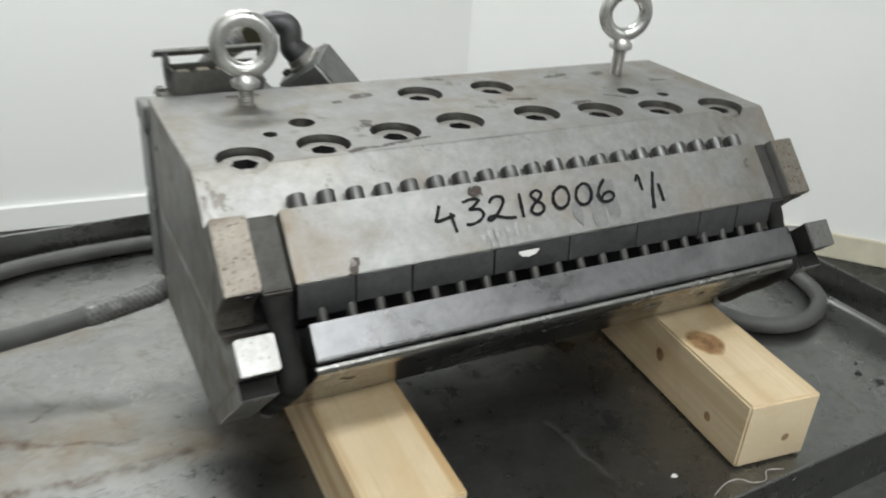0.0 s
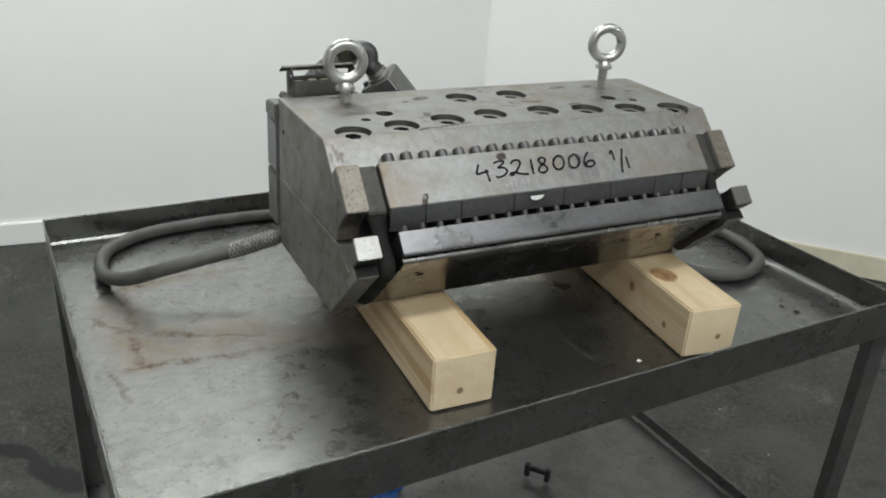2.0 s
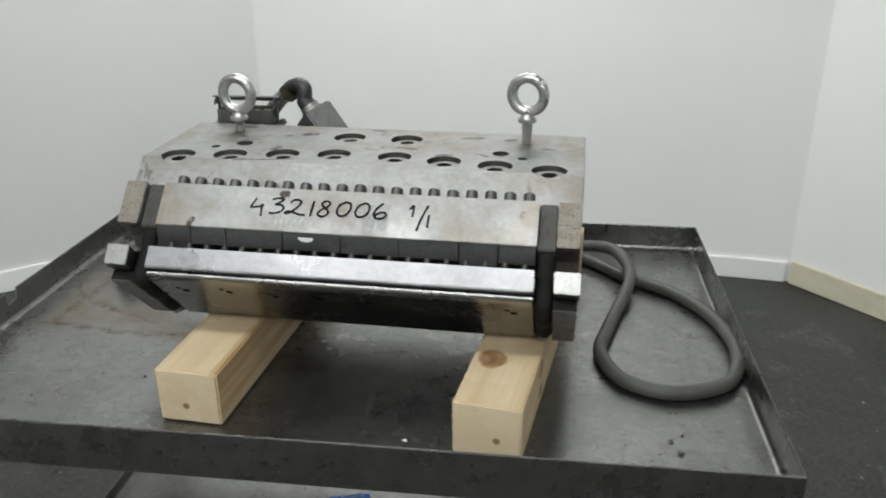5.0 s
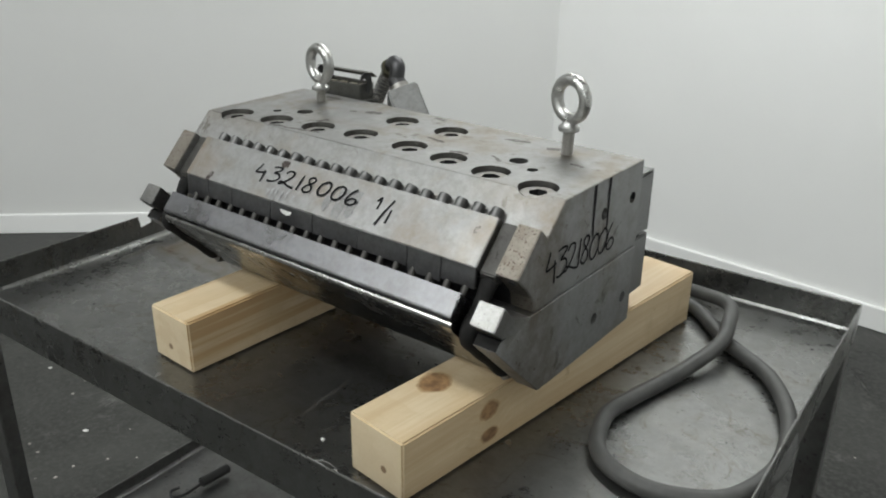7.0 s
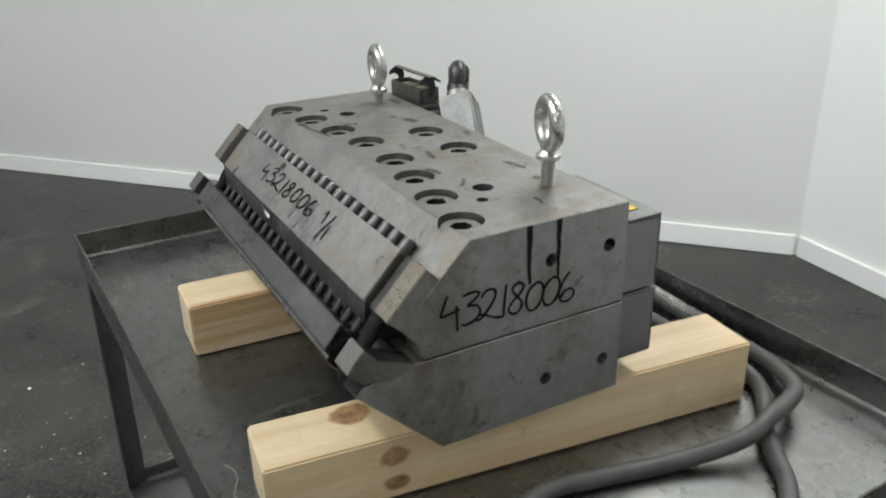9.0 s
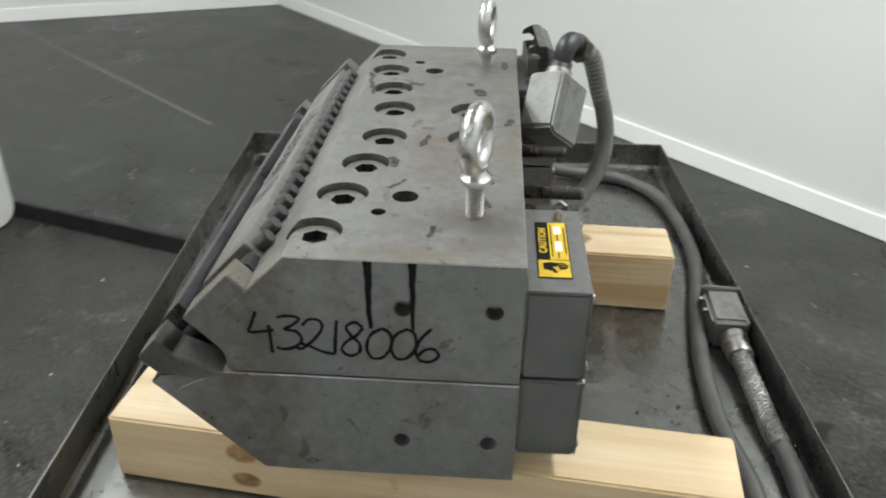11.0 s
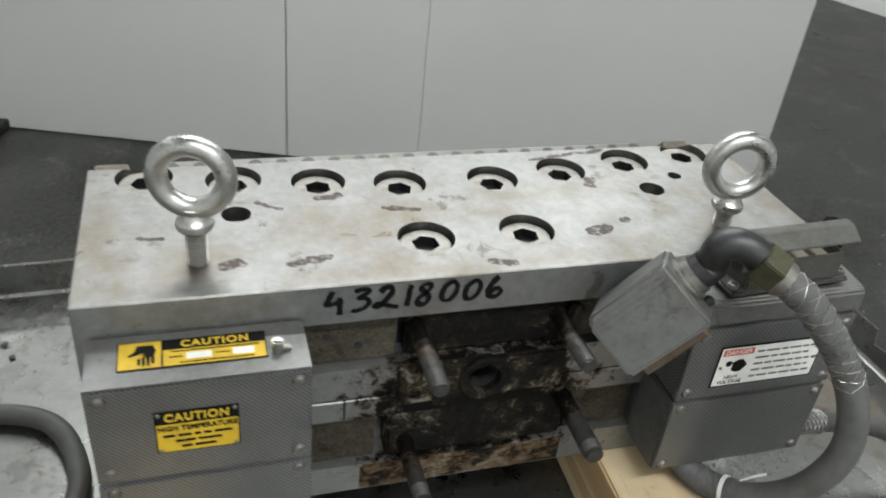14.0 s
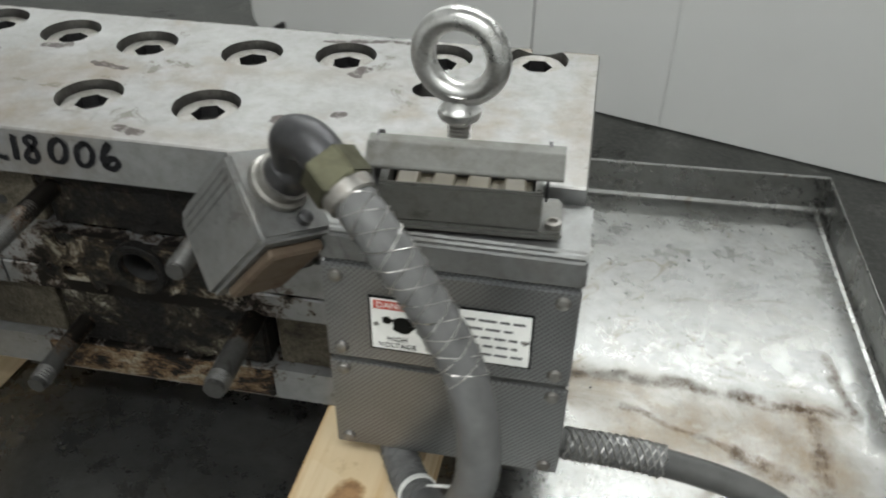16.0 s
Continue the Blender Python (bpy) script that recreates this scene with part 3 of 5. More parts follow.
tagged(part("ceiling", b_box(-6.4, 4.6, -6.0, 3.4, CEIL, CEIL + 0.1), WALL), "white flat ceiling", "ceiling", kind="structure")
# faint scored line in the concrete
tagged(part("floor_joint", b_run((-2.866, -1.333), (-5.04, -3.76), FLOOR, FLOOR + 0.0015, 0.012), plain("joint_filler", (0.2, 0.19, 0.18), 0.7)), "pale filled joint line in the floor", "floor joint", kind="structure")

# a free-standing white screen on steel feet
scr = thing("screen_panel", (-0.07, -2.37, FLOOR), "free-standing white sheet panel screen with dark joints", "screen")
SA, SB = Vector((-1.694, -1.795, 0)), Vector((1.52, -2.835, 0))
sd = (SB - SA).normalized()
so = Vector((sd.y, -sd.x, 0))
SM = Matrix((sd, so, (0, 0, 1))).transposed().to_4x4()
SM.translation = SA
SL = (SB - SA).length


def b_round_panel(x0, x1, z0, z1, r0, r1, t=0.03):
    """A sheet with rounded lower corners."""
    bm = bmesh.new()
    pts = []
    for cx, r, a0 in ((x0, r0, 180), (x1, r1, 270)):
        if r <= 0:
            pts.append((cx, z0))
            continue
        c = (cx + r if a0 == 180 else cx - r, z0 + r)
        for k in range(7):
            a = radians(a0 + 15 * k)
            pts.append((c[0] + r * math.cos(a), c[1] + r * math.sin(a)))
    pts += [(x1, z1), (x0, z1)]
    f = bm.faces.new([bm.verts.new((x, 0, z)) for x, z in pts])
    ret = bmesh.ops.extrude_face_region(bm, geom=[f])
    bmesh.ops.translate(bm, verts=[v for v in ret["geom"] if isinstance(v, bmesh.types.BMVert)], vec=(0, t, 0))
    bmesh.ops.recalc_face_normals(bm, faces=bm.faces[:])
    soften(bm, 0.002, 1)
    bm.transform(SM)
    return bm


cuts = [0.0, 1.420, 1.968, SL]
gaps = [0.002, 0.0007, 0.003, 0.002]
for i in range(3):
    part("sheet", b_round_panel(cuts[i] + gaps[i], cuts[i + 1] - gaps[i + 1], FLOOR + 0.008, 1.3, 0.075 if i == 0 else 0, 0.075 if i == 2 else 0), PANEL, scr)
for x in (0.02, SL - 0.14):
    bm = b_box(x - 0.11, x - 0.05, -1.02, 0.30, FLOOR + 0.002, FLOOR + 0.045, 0.004)
    bm.transform(SM)
    part("foot", bm, STEEL_DARK, scr, "dark steel channel foot")
    bm = b_box(x - 0.05, x - 0.035, -1.02, 0.30, FLOOR + 0.002, FLOOR + 0.075, 0.002)
    bm.transform(SM)
    part("foot_flange", bm, STEEL_DARK, scr)
bm = b_box(0.05, SL - 0.05, 0.032, 0.07, FLOOR + 0.03, FLOOR + 0.07, 0.003)
bm.transform(SM)
part("back_rail", bm, STEEL_DARK, scr)

# ---- the cart ----
CR = 2.3
CW, CD, RIM, LEAN = 1.322, 0.882, 0.055, -0.75
cart = thing("steel_cart", (0.259, 0.118, FLOOR), "worn stainless steel two-shelf utility cart with raised rims", "cart", rz=CR)
CM = pose(0.259, 0.118, -0.005, 0, 0, CR) @ pose(0, 0, 0, LEAN)


def tray_z(x, y):
    """The tray's height at a place of the plan: the cart leans a little."""
    q = pose(0, 0, 0, 0, 0, -CR) @ Vector((x - 0.259, y - 0.118, 0))
    return -0.005 + q.y * math.tan(radians(LEAN))


def b_tray(z, depth_down, rim, t=0.003):
    """A folded sheet tray: floor, raised rims with rounded lips, skirt below."""
    bm = bmesh.new()
    hx, hy = CW / 2, CD / 2

    def loop(ix, iy, zz):
        return [bm.verts.new((sx * (hx - ix), sy * (hy - iy), zz)) for sx, sy in ((-1, -1), (1, -1), (1, 1), (-1, 1))]

    rings = [loop(t, t, z - depth_down), loop(0, 0, z - depth_down), loop(0, 0, z + rim - 0.002), loop(0.001, 0.001, z + rim), loop(t - 0.001, t - 0.001, z + rim), loop(t, t, z + rim - 0.002), loop(t, t, z + 0.006), loop(0.006, 0.006, z + 0.0015), loop(0.010, 0.010, z)]
    for a, b in zip(rings, rings[1:]):
        for i in range(4):
            bm.faces.new((a[i], a[(i + 1) % 4], b[(i + 1) % 4], b[i]))
    bm.faces.new(rings[-1])
    under = loop(t, t, z - 0.004)
    bm.faces.new(under[::-1])
    for i in range(4):
        bm.faces.new((under[i], under[(i + 1) % 4], rings[0][(i + 1) % 4], rings[0][i]))
    bm.transform(CM)
    return bm


tray = part("tray", b_tray(0.0, 0.018, RIM), TRAY, cart, "sheet steel top tray with rust-brown stains")
# the dented end rim is torn open for a hand's width
bm = b_prism([(-0.062, 0.030), (-0.072, 0.09), (-0.022, 0.09), (-0.036, 0.034)], -CW / 2 - 0.02, -CW / 2 + 0.008)
bm.transform(CM)
cut(tray, [bm])
part("lower_shelf", b_tray(-0.585, 0.02, 0.035), CARTSTEEL, cart, "lower sheet steel shelf")
for sx in (-1, 1):
    for sy in (-1, 1):
        bm = bmesh.new()
        x, y = sx * (CW / 2 - 0.004), sy * (CD / 2 - 0.004)
        for q in (b_box(min(x, x - sx * 0.045), max(x, x - sx * 0.045), y - 0.002, y + 0.002, FLOOR + 0.10, -0.006, 0.001), b_box(x - 0.002, x + 0.002, min(y, y - sy * 0.045), max(y, y - sy * 0.045), FLOOR + 0.10, -0.006, 0.001)):
            me = bpy.data.meshes.new("q")
            q.to_mesh(me)
            q.free()
            bm.from_mesh(me)
            bpy.data.meshes.remove(me)
        bm.transform(CM)
        part("leg", bm, CARTSTEEL, cart, "angle steel leg")
        c = CM @ Vector((x - sx * 0.04, y - sy * 0.04, FLOOR))
        wheel = part("caster", b_lathe([(0, -0.016), (0.040, -0.016), (0.05, -0.010), (0.05, 0.010), (0.040, 0.016), (0, 0.016)], (c.x, c.y, FLOOR + 0.05), (0, 1, 0)), RUBBER, cart, "black rubber caster wheel", True)
        part("fork", b_box(c.x - 0.02, c.x + 0.02, c.y - 0.022, c.y + 0.022, FLOOR + 0.085, FLOOR + 0.12, 0.003), CARTSTEEL, wheel)

# ---- timber blocks ----
KN_R = [((-0.020, 0.122, 0.0885), (0.024, 0.030, 0.02)), ((0.049, 0.158, 0.062), (0.02, 0.020, 0.016)), ((0.049, 0.158, 0.022), (0.02, 0.020, 0.013)), ((-0.049, 0.165, 0.048), (0.01, 0.009, 0.010)), ((-0.049, 0.06, 0.030), (0.006, 0.006, 0.007)), ((0.014, 0.0, 0.033), (0.006, 0.02, 0.006))]
KN_L = [((0.049, 0.52, 0.045), (0.008, 0.011, 0.011)), ((0.002, 0.535, 0.088), (0.022, 0.032, 0.02)), ((-0.005, 0.0, 0.029), (0.006, 0.02, 0.006))]
for (x, y, rz, L, knots, seed) in ((0.085, -0.232, -2.0, 0.687, KN_L, 3.1), (0.530, -0.250, -6.3, 0.694, KN_R, 8.4)):
    bm = b_box(-0.049, 0.049, 0, L, 0.001, 0.0885, 0.0026, 2)
    for v in bm.verts:
        if v.co.z < 0.02:
            v.co.z += tray_z(x, y + v.co.y) + 0.0005
    o = part("timber_block", bm, wood_mat("pine_%d" % int(seed * 10), knots, seed, 0.85 if seed < 5 else 0.35))
    o.matrix_world = pose(x, y, 0, 0, 0, rz)
    tagged(o, "pale knotty pine timber block under the steel die", "timber", "blocks under the die")

# ---- the die ----
X0, X1, YB = -0.053, 0.643, 0.200
ZT, ZS, ZB = 0.345, 0.213, 0.089
BX0, BX1 = 0.010, 0.582
die = thing("extrusion_die", (0.295, 0.07, ZB), "heavy machined steel sheet extrusion die with bolted lip bars, stained", "extrusion die")
UP = Vector((0, -1, -1)).normalized()      # down the upper slope
NUP = Vector((0, -1, 1)).normalized()      # out of the upper slope

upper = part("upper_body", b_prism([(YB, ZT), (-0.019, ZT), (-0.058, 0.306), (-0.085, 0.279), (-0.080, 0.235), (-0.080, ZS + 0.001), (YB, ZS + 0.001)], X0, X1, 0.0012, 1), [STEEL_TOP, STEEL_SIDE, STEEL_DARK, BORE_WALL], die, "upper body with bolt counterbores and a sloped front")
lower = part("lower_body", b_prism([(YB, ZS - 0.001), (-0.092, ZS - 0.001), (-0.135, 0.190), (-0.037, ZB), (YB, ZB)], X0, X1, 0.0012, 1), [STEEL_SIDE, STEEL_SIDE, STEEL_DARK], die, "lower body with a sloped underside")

# bolts of the top face: an arc of eight and two behind
BOLTS = [(0.000, 0.000), (0.082, 0.013), (0.165, 0.026), (0.247, 0.037), (0.346, 0.036), (0.427, 0.025), (0.508, 0.013), (0.591, 0.000), (0.246, 0.137), (0.345, 0.138)]
cutters = [b_rod((x, y, ZT - 0.022), (x, y, ZT + 0.01), 0.0268, seg=40) for x, y in BOLTS]
for x, y, r, d in ((0.510, 0.078, 0.0135, 0.03), (0.547, 0.055, 0.0075, 0.03), (0.081, 0.077, 0.0135, 0.03), (0.040, 0.052, 0.0075, 0.03)):
    cutters.append(b_rod((x, y, ZT - d), (x, y, ZT + 0.01), r, seg=28))
for sx, xs in ((1, X1), (-1, X0)):
    for y, z, r in ((0.089, 0.295, 0.0085), (0.173, 0.295, 0.0085)):
        rr = r if sx > 0 else 0.005
        cutters.append(b_rod((xs - sx * 0.02, y, z), (xs + sx * 0.01, y, z), rr, seg=20))
# back: slot over the middle bar, bore, and tapped holes
cutters.append(b_box(0.115, 0.470, YB - 0.030, YB + 0.02, 0.250, 0.305))
cutters.append(b_rod((0.296, YB - 0.09, 0.226), (0.296, YB + 0.01, 0.226), 0.0172, seg=32))
cut(upper, cutters)
cutters = [b_rod((0.296, YB - 0.09, 0.226), (0.296, YB + 0.01, 0.226), 0.0172, seg=32), b_box(0.115, 0.470, YB - 0.030, YB + 0.02, 0.126, 0.188)]
for sx, xs in ((1, X1), (-1, X0)):
    for y, z in ((0.086, 0.137), (0.173, 0.138)):
        cutters.append(b_rod((xs - sx * 0.02, y, z), (xs + sx * 0.01, y, z), 0.0085 if sx > 0 else 0.005, seg=20))
cut(lower, cutters)


def paint_faces(ob, rule):
    for p in ob.data.polygons:
        p.material_index = rule(p)


def in_bore(c):
    return c.z > ZT - 0.04 and any((c.x - x) ** 2 + (c.y - y) ** 2 < 0.03 ** 2 for x, y in BOLTS + [(0.510, 0.078), (0.547, 0.055), (0.081, 0.077), (0.040, 0.052)])


# Front recess and back slot faces take the darker steel.
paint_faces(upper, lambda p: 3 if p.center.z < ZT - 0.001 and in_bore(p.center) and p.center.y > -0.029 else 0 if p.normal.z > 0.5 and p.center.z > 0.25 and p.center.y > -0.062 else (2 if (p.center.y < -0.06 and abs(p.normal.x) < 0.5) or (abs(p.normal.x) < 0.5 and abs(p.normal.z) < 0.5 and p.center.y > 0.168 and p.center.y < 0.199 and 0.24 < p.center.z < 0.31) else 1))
# The die's underside is coloured dark to deepen the shade on the tray.
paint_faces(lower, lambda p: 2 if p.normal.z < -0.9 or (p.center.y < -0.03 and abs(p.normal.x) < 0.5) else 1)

# one socket screw, then its repeats
def b_screw(R=0.0246, H=0.014, hexr=0.0132):
    bm = bmesh.new()
    n = 36
    outer = [(R - 0.0015, 0.0), (R, -0.0015), (R, -H)]
    rings = []
    for r, z in outer:
        rings.append([bm.verts.new((r * math.cos(2 * math.pi * i / n), r * math.sin(2 * math.pi * i / n), z)) for i in range(n)])
    for a, b in zip(rings, rings[1:]):
        for i in range(n):
            bm.faces.new((a[i], b[i], b[(i + 1) % n], a[(i + 1) % n]))
    hexv = []
    hexd = []
    for i in range(n):
        a = 2 * math.pi * i / n
        k = (a % (math.pi / 3)) - math.pi / 6
        r = hexr * math.cos(math.pi / 6) / math.cos(k)
        hexv.append(bm.verts.new((r * math.cos(a), r * math.sin(a), 0.0)))
        hexd.append(bm.verts.new((r * math.cos(a), r * math.sin(a), -0.009)))
    for i in range(n):
        j = (i + 1) % n
        bm.faces.new((rings[0][i], rings[0][j], hexv[j], hexv[i]))
        f = bm.faces.new((hexv[i], hexv[j], hexd[j], hexd[i]))
        f.material_index = 1
    bm.faces.new(hexd).material_index = 1
    bm.faces.new(rings[-1][::-1])
    return bm


sc0 = part("socket_screw", b_screw(), [SCREW, STEEL_DARK], die, "steel hexagon socket head screw in its counterbore")
for i, (x, y) in enumerate(BOLTS):
    s = sc0 if i == 0 else sc0.copy()
    if i:
        scene.collection.objects.link(s)
    s.matrix_world = pose(x, y, ZT - 0.0070, 0, 0, 17 * i + 5)
for x in (0.510, 0.081):
    part("plug", b_rod((x, 0.078, ZT - 0.03), (x, 0.078, ZT - 0.012), 0.0132), STEEL_DARK if x > 0.3 else SCREW, die)

# lip bars
upper_lip = part("upper_lip_bar", b_prism([(-0.0565, 0.3065), (-0.0725, 0.3225), (-0.1205, 0.2725), (-0.1045, 0.2565)], BX0, BX1, 0.0012, 2), STEEL_BAR, die, "bright ground upper lip bar with marker writing")
lower_lip = part("lower_lip_bar", b_prism([(-0.118, 0.216), (-0.149, 0.249), (-0.1700, 0.2255), (-0.1705, 0.222), (-0.150, 0.2035)], BX0 + 0.001, BX1, 0.0009, 2), STEEL_LIP, die, "polished lower lip bar")
under = part("lower_lip_plate", b_prism([(-0.166, 0.2155), (-0.1685, 0.2125), (-0.1690, 0.2090), (-0.164, 0.201), (-0.059, 0.0925), (-0.040, 0.0905), (-0.135, 0.196)], BX0 + 0.001, BX1, 0.0006, 1), STEEL_UNDER, die, "mirror-ground sloped underside plate")
SU = Vector((0, 1, -1)).normalized()
NU = Vector((0, -1, -1)).normalized()
cutters = []
for x in np.linspace(0.045, 0.545, 8):
    for k, d, r in ((0, 0.030, 0.0042), (1, 0.040, 0.0058)):
        p = Vector((x + (0.009 if k else 0.0), -0.165, 0.203)) + SU * (d + 0.003 * math.sin(x * 40))
        cutters.append(b_rod(p - NU * 0.012, p + NU * 0.02, r, seg=14))
cut(under, cutters)
for a, b in ((X0 + 0.001, -0.0195), (0.6095, X1 - 0.0005)):
    ub = part("upper_end_block", b_prism([(-0.0565, 0.3065), (-0.0725, 0.3225), (-0.1205, 0.2725), (-0.100, 0.2520), (-0.085, 0.2350), (-0.082, 0.2145), (-0.070, 0.24)], a, b, 0.0012, 2), [SPECKLED, STEEL_SIDE], die, "pitted rusty upper end block")
    paint_faces(ub, lambda p: 1 if abs(p.normal.x) > 0.9 else 0)
    eb = part("lower_end_block", b_prism([(-0.088, 0.2120), (-0.134, 0.2310), (-0.1495, 0.2490), (-0.1705, 0.2255), (-0.152, 0.2075), (-0.110, 0.2035)], a - (0.002 if a < 0 else 0), b + (0.003 if a > 0 else 0), 0.0012, 2), END_BRIGHT, die, "bright lower end block")
    q = part("lower_corner", b_prism([(-0.085, 0.2115), (-0.152, 0.2045), (-0.1625, 0.1945), (-0.0575, ZB + 0.0005), (-0.037, ZB + 0.0005)], a, b, 0.001, 1), [STEEL_SIDE, SEAL_AND_SHADE], die, "sloped lower end corner")
    # The step's top is coloured black for the shade under the end block.
    paint_faces(q, lambda p: 1 if p.normal.z > 0.2 else 0)
    c = (a + b) / 2
    p = Vector((c, -0.150, 0.181))
    cut(q, [b_rod(p - NU * 0.012, p + NU * 0.02, 0.0045, seg=14)])
    p = Vector((c + 0.004, -0.112, 0.263))
    part("set_screw", b_rod(p, p + NU * 0.0012, 0.005), STEEL_DARK, die)
for x in (-0.0195, BX1):
    part("slot_bolt", b_rod((x + 0.014, -0.050, 0.096), (x + 0.014, -0.068, 0.101), 0.008, seg=6), SCREW, die)

# dark deckle strips beside the bars, and the black seals that run down past the lips
for x0, x1 in ((-0.0185, 0.0088), (0.5832, 0.6085)):
    part("deckle_strip", b_prism([(-0.0605, 0.3120), (-0.0665, 0.3155), (-0.1150, 0.2650), (-0.1130, 0.2530), (-0.1010, 0.2500), (-0.0570, 0.3050)], x0, x1, 0.0015, 2), DECKLE, die, "dark oily deckle strip beside the lip bar")
    c = (x0 + x1) / 2
    run = smooth_path([(c, -0.092, 0.262), (c, -0.112, 0.250), (c, -0.124, 0.233), (c, -0.136, 0.218), (c, -0.151, 0.203), (c, -0.152, 0.188), (c, -0.133, 0.170), (c, -0.100, 0.137), (c, -0.074, 0.111)], 0.004)
    bm = b_sweep(run, lambda i: 0.0090 + 0.0008 * math.sin(i * 0.45), 14)
    for v in bm.verts:
        v.co.x = c + max(-1.0, min(1.0, (v.co.x - c) / 0.0098)) * (x1 - x0) * 0.48
    part("seal_strip", bm, SEAL_AND_SHADE, die, "black oily seal strip", True)

# bolts at the head of the upper bar
def b_lipbolt():
    bm = b_rod((0, 0, -0.004), (0, 0, 0.0155), 0.0086, seg=20, bev=0.0012)
    return bm


lb = part("lip_bolt", b_lipbolt(), BOLT_DARK, die, "worn grey lip adjusting bolt", True)
for i in range(20):
    o = lb if i == 0 else lb.copy()
    if i:
        scene.collection.objects.link(o)
    c = Vector((0.032 + 0.0281 * i, -0.0570, 0.3070)) + NUP * 0.0075
    o.matrix_world = Matrix.Translation(c) @ (-UP).to_track_quat("Z", "Y").to_matrix().to_4x4() @ pose(0, 0, random.uniform(-0.0015, 0.001), 0, 0, 18 * i)

# segmented plates under the upper bar, pins in the lip gap
segs = [0.0105, 0.065, 0.121, 0.209, 0.297, 0.384, 0.472, 0.528, 0.5815]
for i in range(8):
    drop = (0.237, 0.2435, 0.2425, 0.243, 0.2425, 0.2425, 0.2370, 0.2425)[i]
    part("lip_plate", b_prism([(-0.1165, 0.2690), (-0.1190, 0.2700), (-0.1215, drop), (-0.1150, drop), (-0.1120, 0.2640)], segs[i] + 0.0006, segs[i + 1] - 0.0006, 0.0006, 1), PLATE_DARK, die, "dark flat lip heater plate" if i == 0 else "")
# Dark backing in the lip gap, coloured as the shade inside it.
part("lip_gap_shade", b_prism([(-0.080, 0.262), (-0.104, 0.2525), (-0.104, 0.218), (-0.080, 0.214)], BX0, BX1), STEEL_DARK, die, "dark backing coloured as the shade in the lip gap")
pin = part("lip_pin", b_rod((0, 0, 0), (0, 0, 0.036), 0.0052, seg=12), DECKLE, die, "small dark steel lip pin", True)
for i in range(20):
    o = pin if i == 0 else pin.copy()
    if i:
        scene.collection.objects.link(o)
    o.matrix_world = pose(0.0325 + 0.0281 * i, -0.1285, 0.2270, -38, 0, 0)

# ---- eye bolts ----
def eye_bolt(x, y, turn, lift):
    e = thing("eye_bolt", (x, y, ZT), "bright zinc lifting eye bolt screwed into the die", "eye bolt", "lifting eye bolts", rz=turn)
    m = pose(x, y, ZT + lift, 0, 0, turn)
    bm = bmesh.new()
    n, k = 40, 14
    R, r = 0.0275, 0.0088
    vs = [[bm.verts.new(m @ Vector(((R + r * math.cos(2 * math.pi * j / k)) * math.cos(2 * math.pi * i / n), r * 1.05 * math.sin(2 * math.pi * j / k), 0.079 + (R + r * math.cos(2 * math.pi * j / k)) * math.sin(2 * math.pi * i / n)))) for j in range(k)] for i in range(n)]
    for i in range(n):
        for j in range(k):
            bm.faces.new((vs[i][j], vs[(i + 1) % n][j], vs[(i + 1) % n][(j + 1) % k], vs[i][(j + 1) % k]))
    part("ring", bm, CHROME, e, "", True)
    part("collar", b_lathe([(0, 0.034), (0.0150, 0.034), (0.0158, 0.037), (0.0150, 0.040), (0.0110, 0.043), (0.0095, 0.048), (0.0115, 0.053), (0, 0.056)], m.translation, (0, 0, 1)), CHROME, e, "", True)
    pr = [(0, -lift - 0.004)]
    z = -lift - 0.004
    while z < 0.033:
        pr += [(0.0092, z), (0.0090, z + 0.0006), (0.0066, z + 0.0016), (0.0066, z + 0.0022)]
        z += 0.0032
    pr += [(0.0082, 0.035), (0, 0.035)]
    part("shank", b_lathe(pr, m.translation, (0, 0, 1), 18), THREAD, e, "threaded shank")


eye_bolt(0.546, 0.150, -15.5, 0.001)
eye_bolt(0.043, 0.152, -9, -0.014)

# ---- handwriting ----
STROKES = {
    "4": [[(0.10, 1.0), (0.01, 0.62), (-0.04, 0.40), (0.20, 0.42), (0.50, 0.52)], [(0.38, 0.70), (0.43, 0.30), (0.48, -0.12)]],
    "3": [[(0.02, 0.92), (0.26, 1.0), (0.50, 0.95), (0.36, 0.74), (0.20, 0.60), (0.46, 0.56), (0.58, 0.34), (0.44, 0.10), (0.16, 0.0), (0.04, 0.06)]],
    "2": [[(0.04, 0.78), (0.18, 0.98), (0.42, 0.96), (0.46, 0.72), (0.28, 0.36), (0.06, 0.10), (-0.06, 0.12), (0.02, 0.24), (0.26, 0.18), (0.52, 0.06), (0.78, 0.02)]],
    "1": [[(0.24, 1.0), (0.24, 0.5), (0.25, 0.0)]],
    "8": [[(0.48, 0.86), (0.30, 1.0), (0.12, 0.84), (0.24, 0.60), (0.44, 0.38), (0.44, 0.12), (0.24, 0.0), (0.06, 0.16), (0.16, 0.42), (0.36, 0.62), (0.48, 0.86)]],
    "0": [[(0.36, 0.96), (0.12, 0.74), (0.06, 0.34), (0.20, 0.06), (0.44, 0.12), (0.58, 0.48), (0.52, 0.84), (0.32, 0.97)]],
    "6": [[(0.34, 1.0), (0.14, 0.68), (0.06, 0.30), (0.18, 0.04), (0.42, 0.04), (0.56, 0.24), (0.44, 0.42), (0.24, 0.36), (0.12, 0.16)]],
    "/": [[(0.50, 1.12), (0.32, 0.5), (0.20, -0.12)]],
    "l": [[(0.28, 0.62), (0.30, 0.0)]],
    "i": [[(0.10, 0.86), (0.24, 1.05), (0.27, 0.52)]],
}


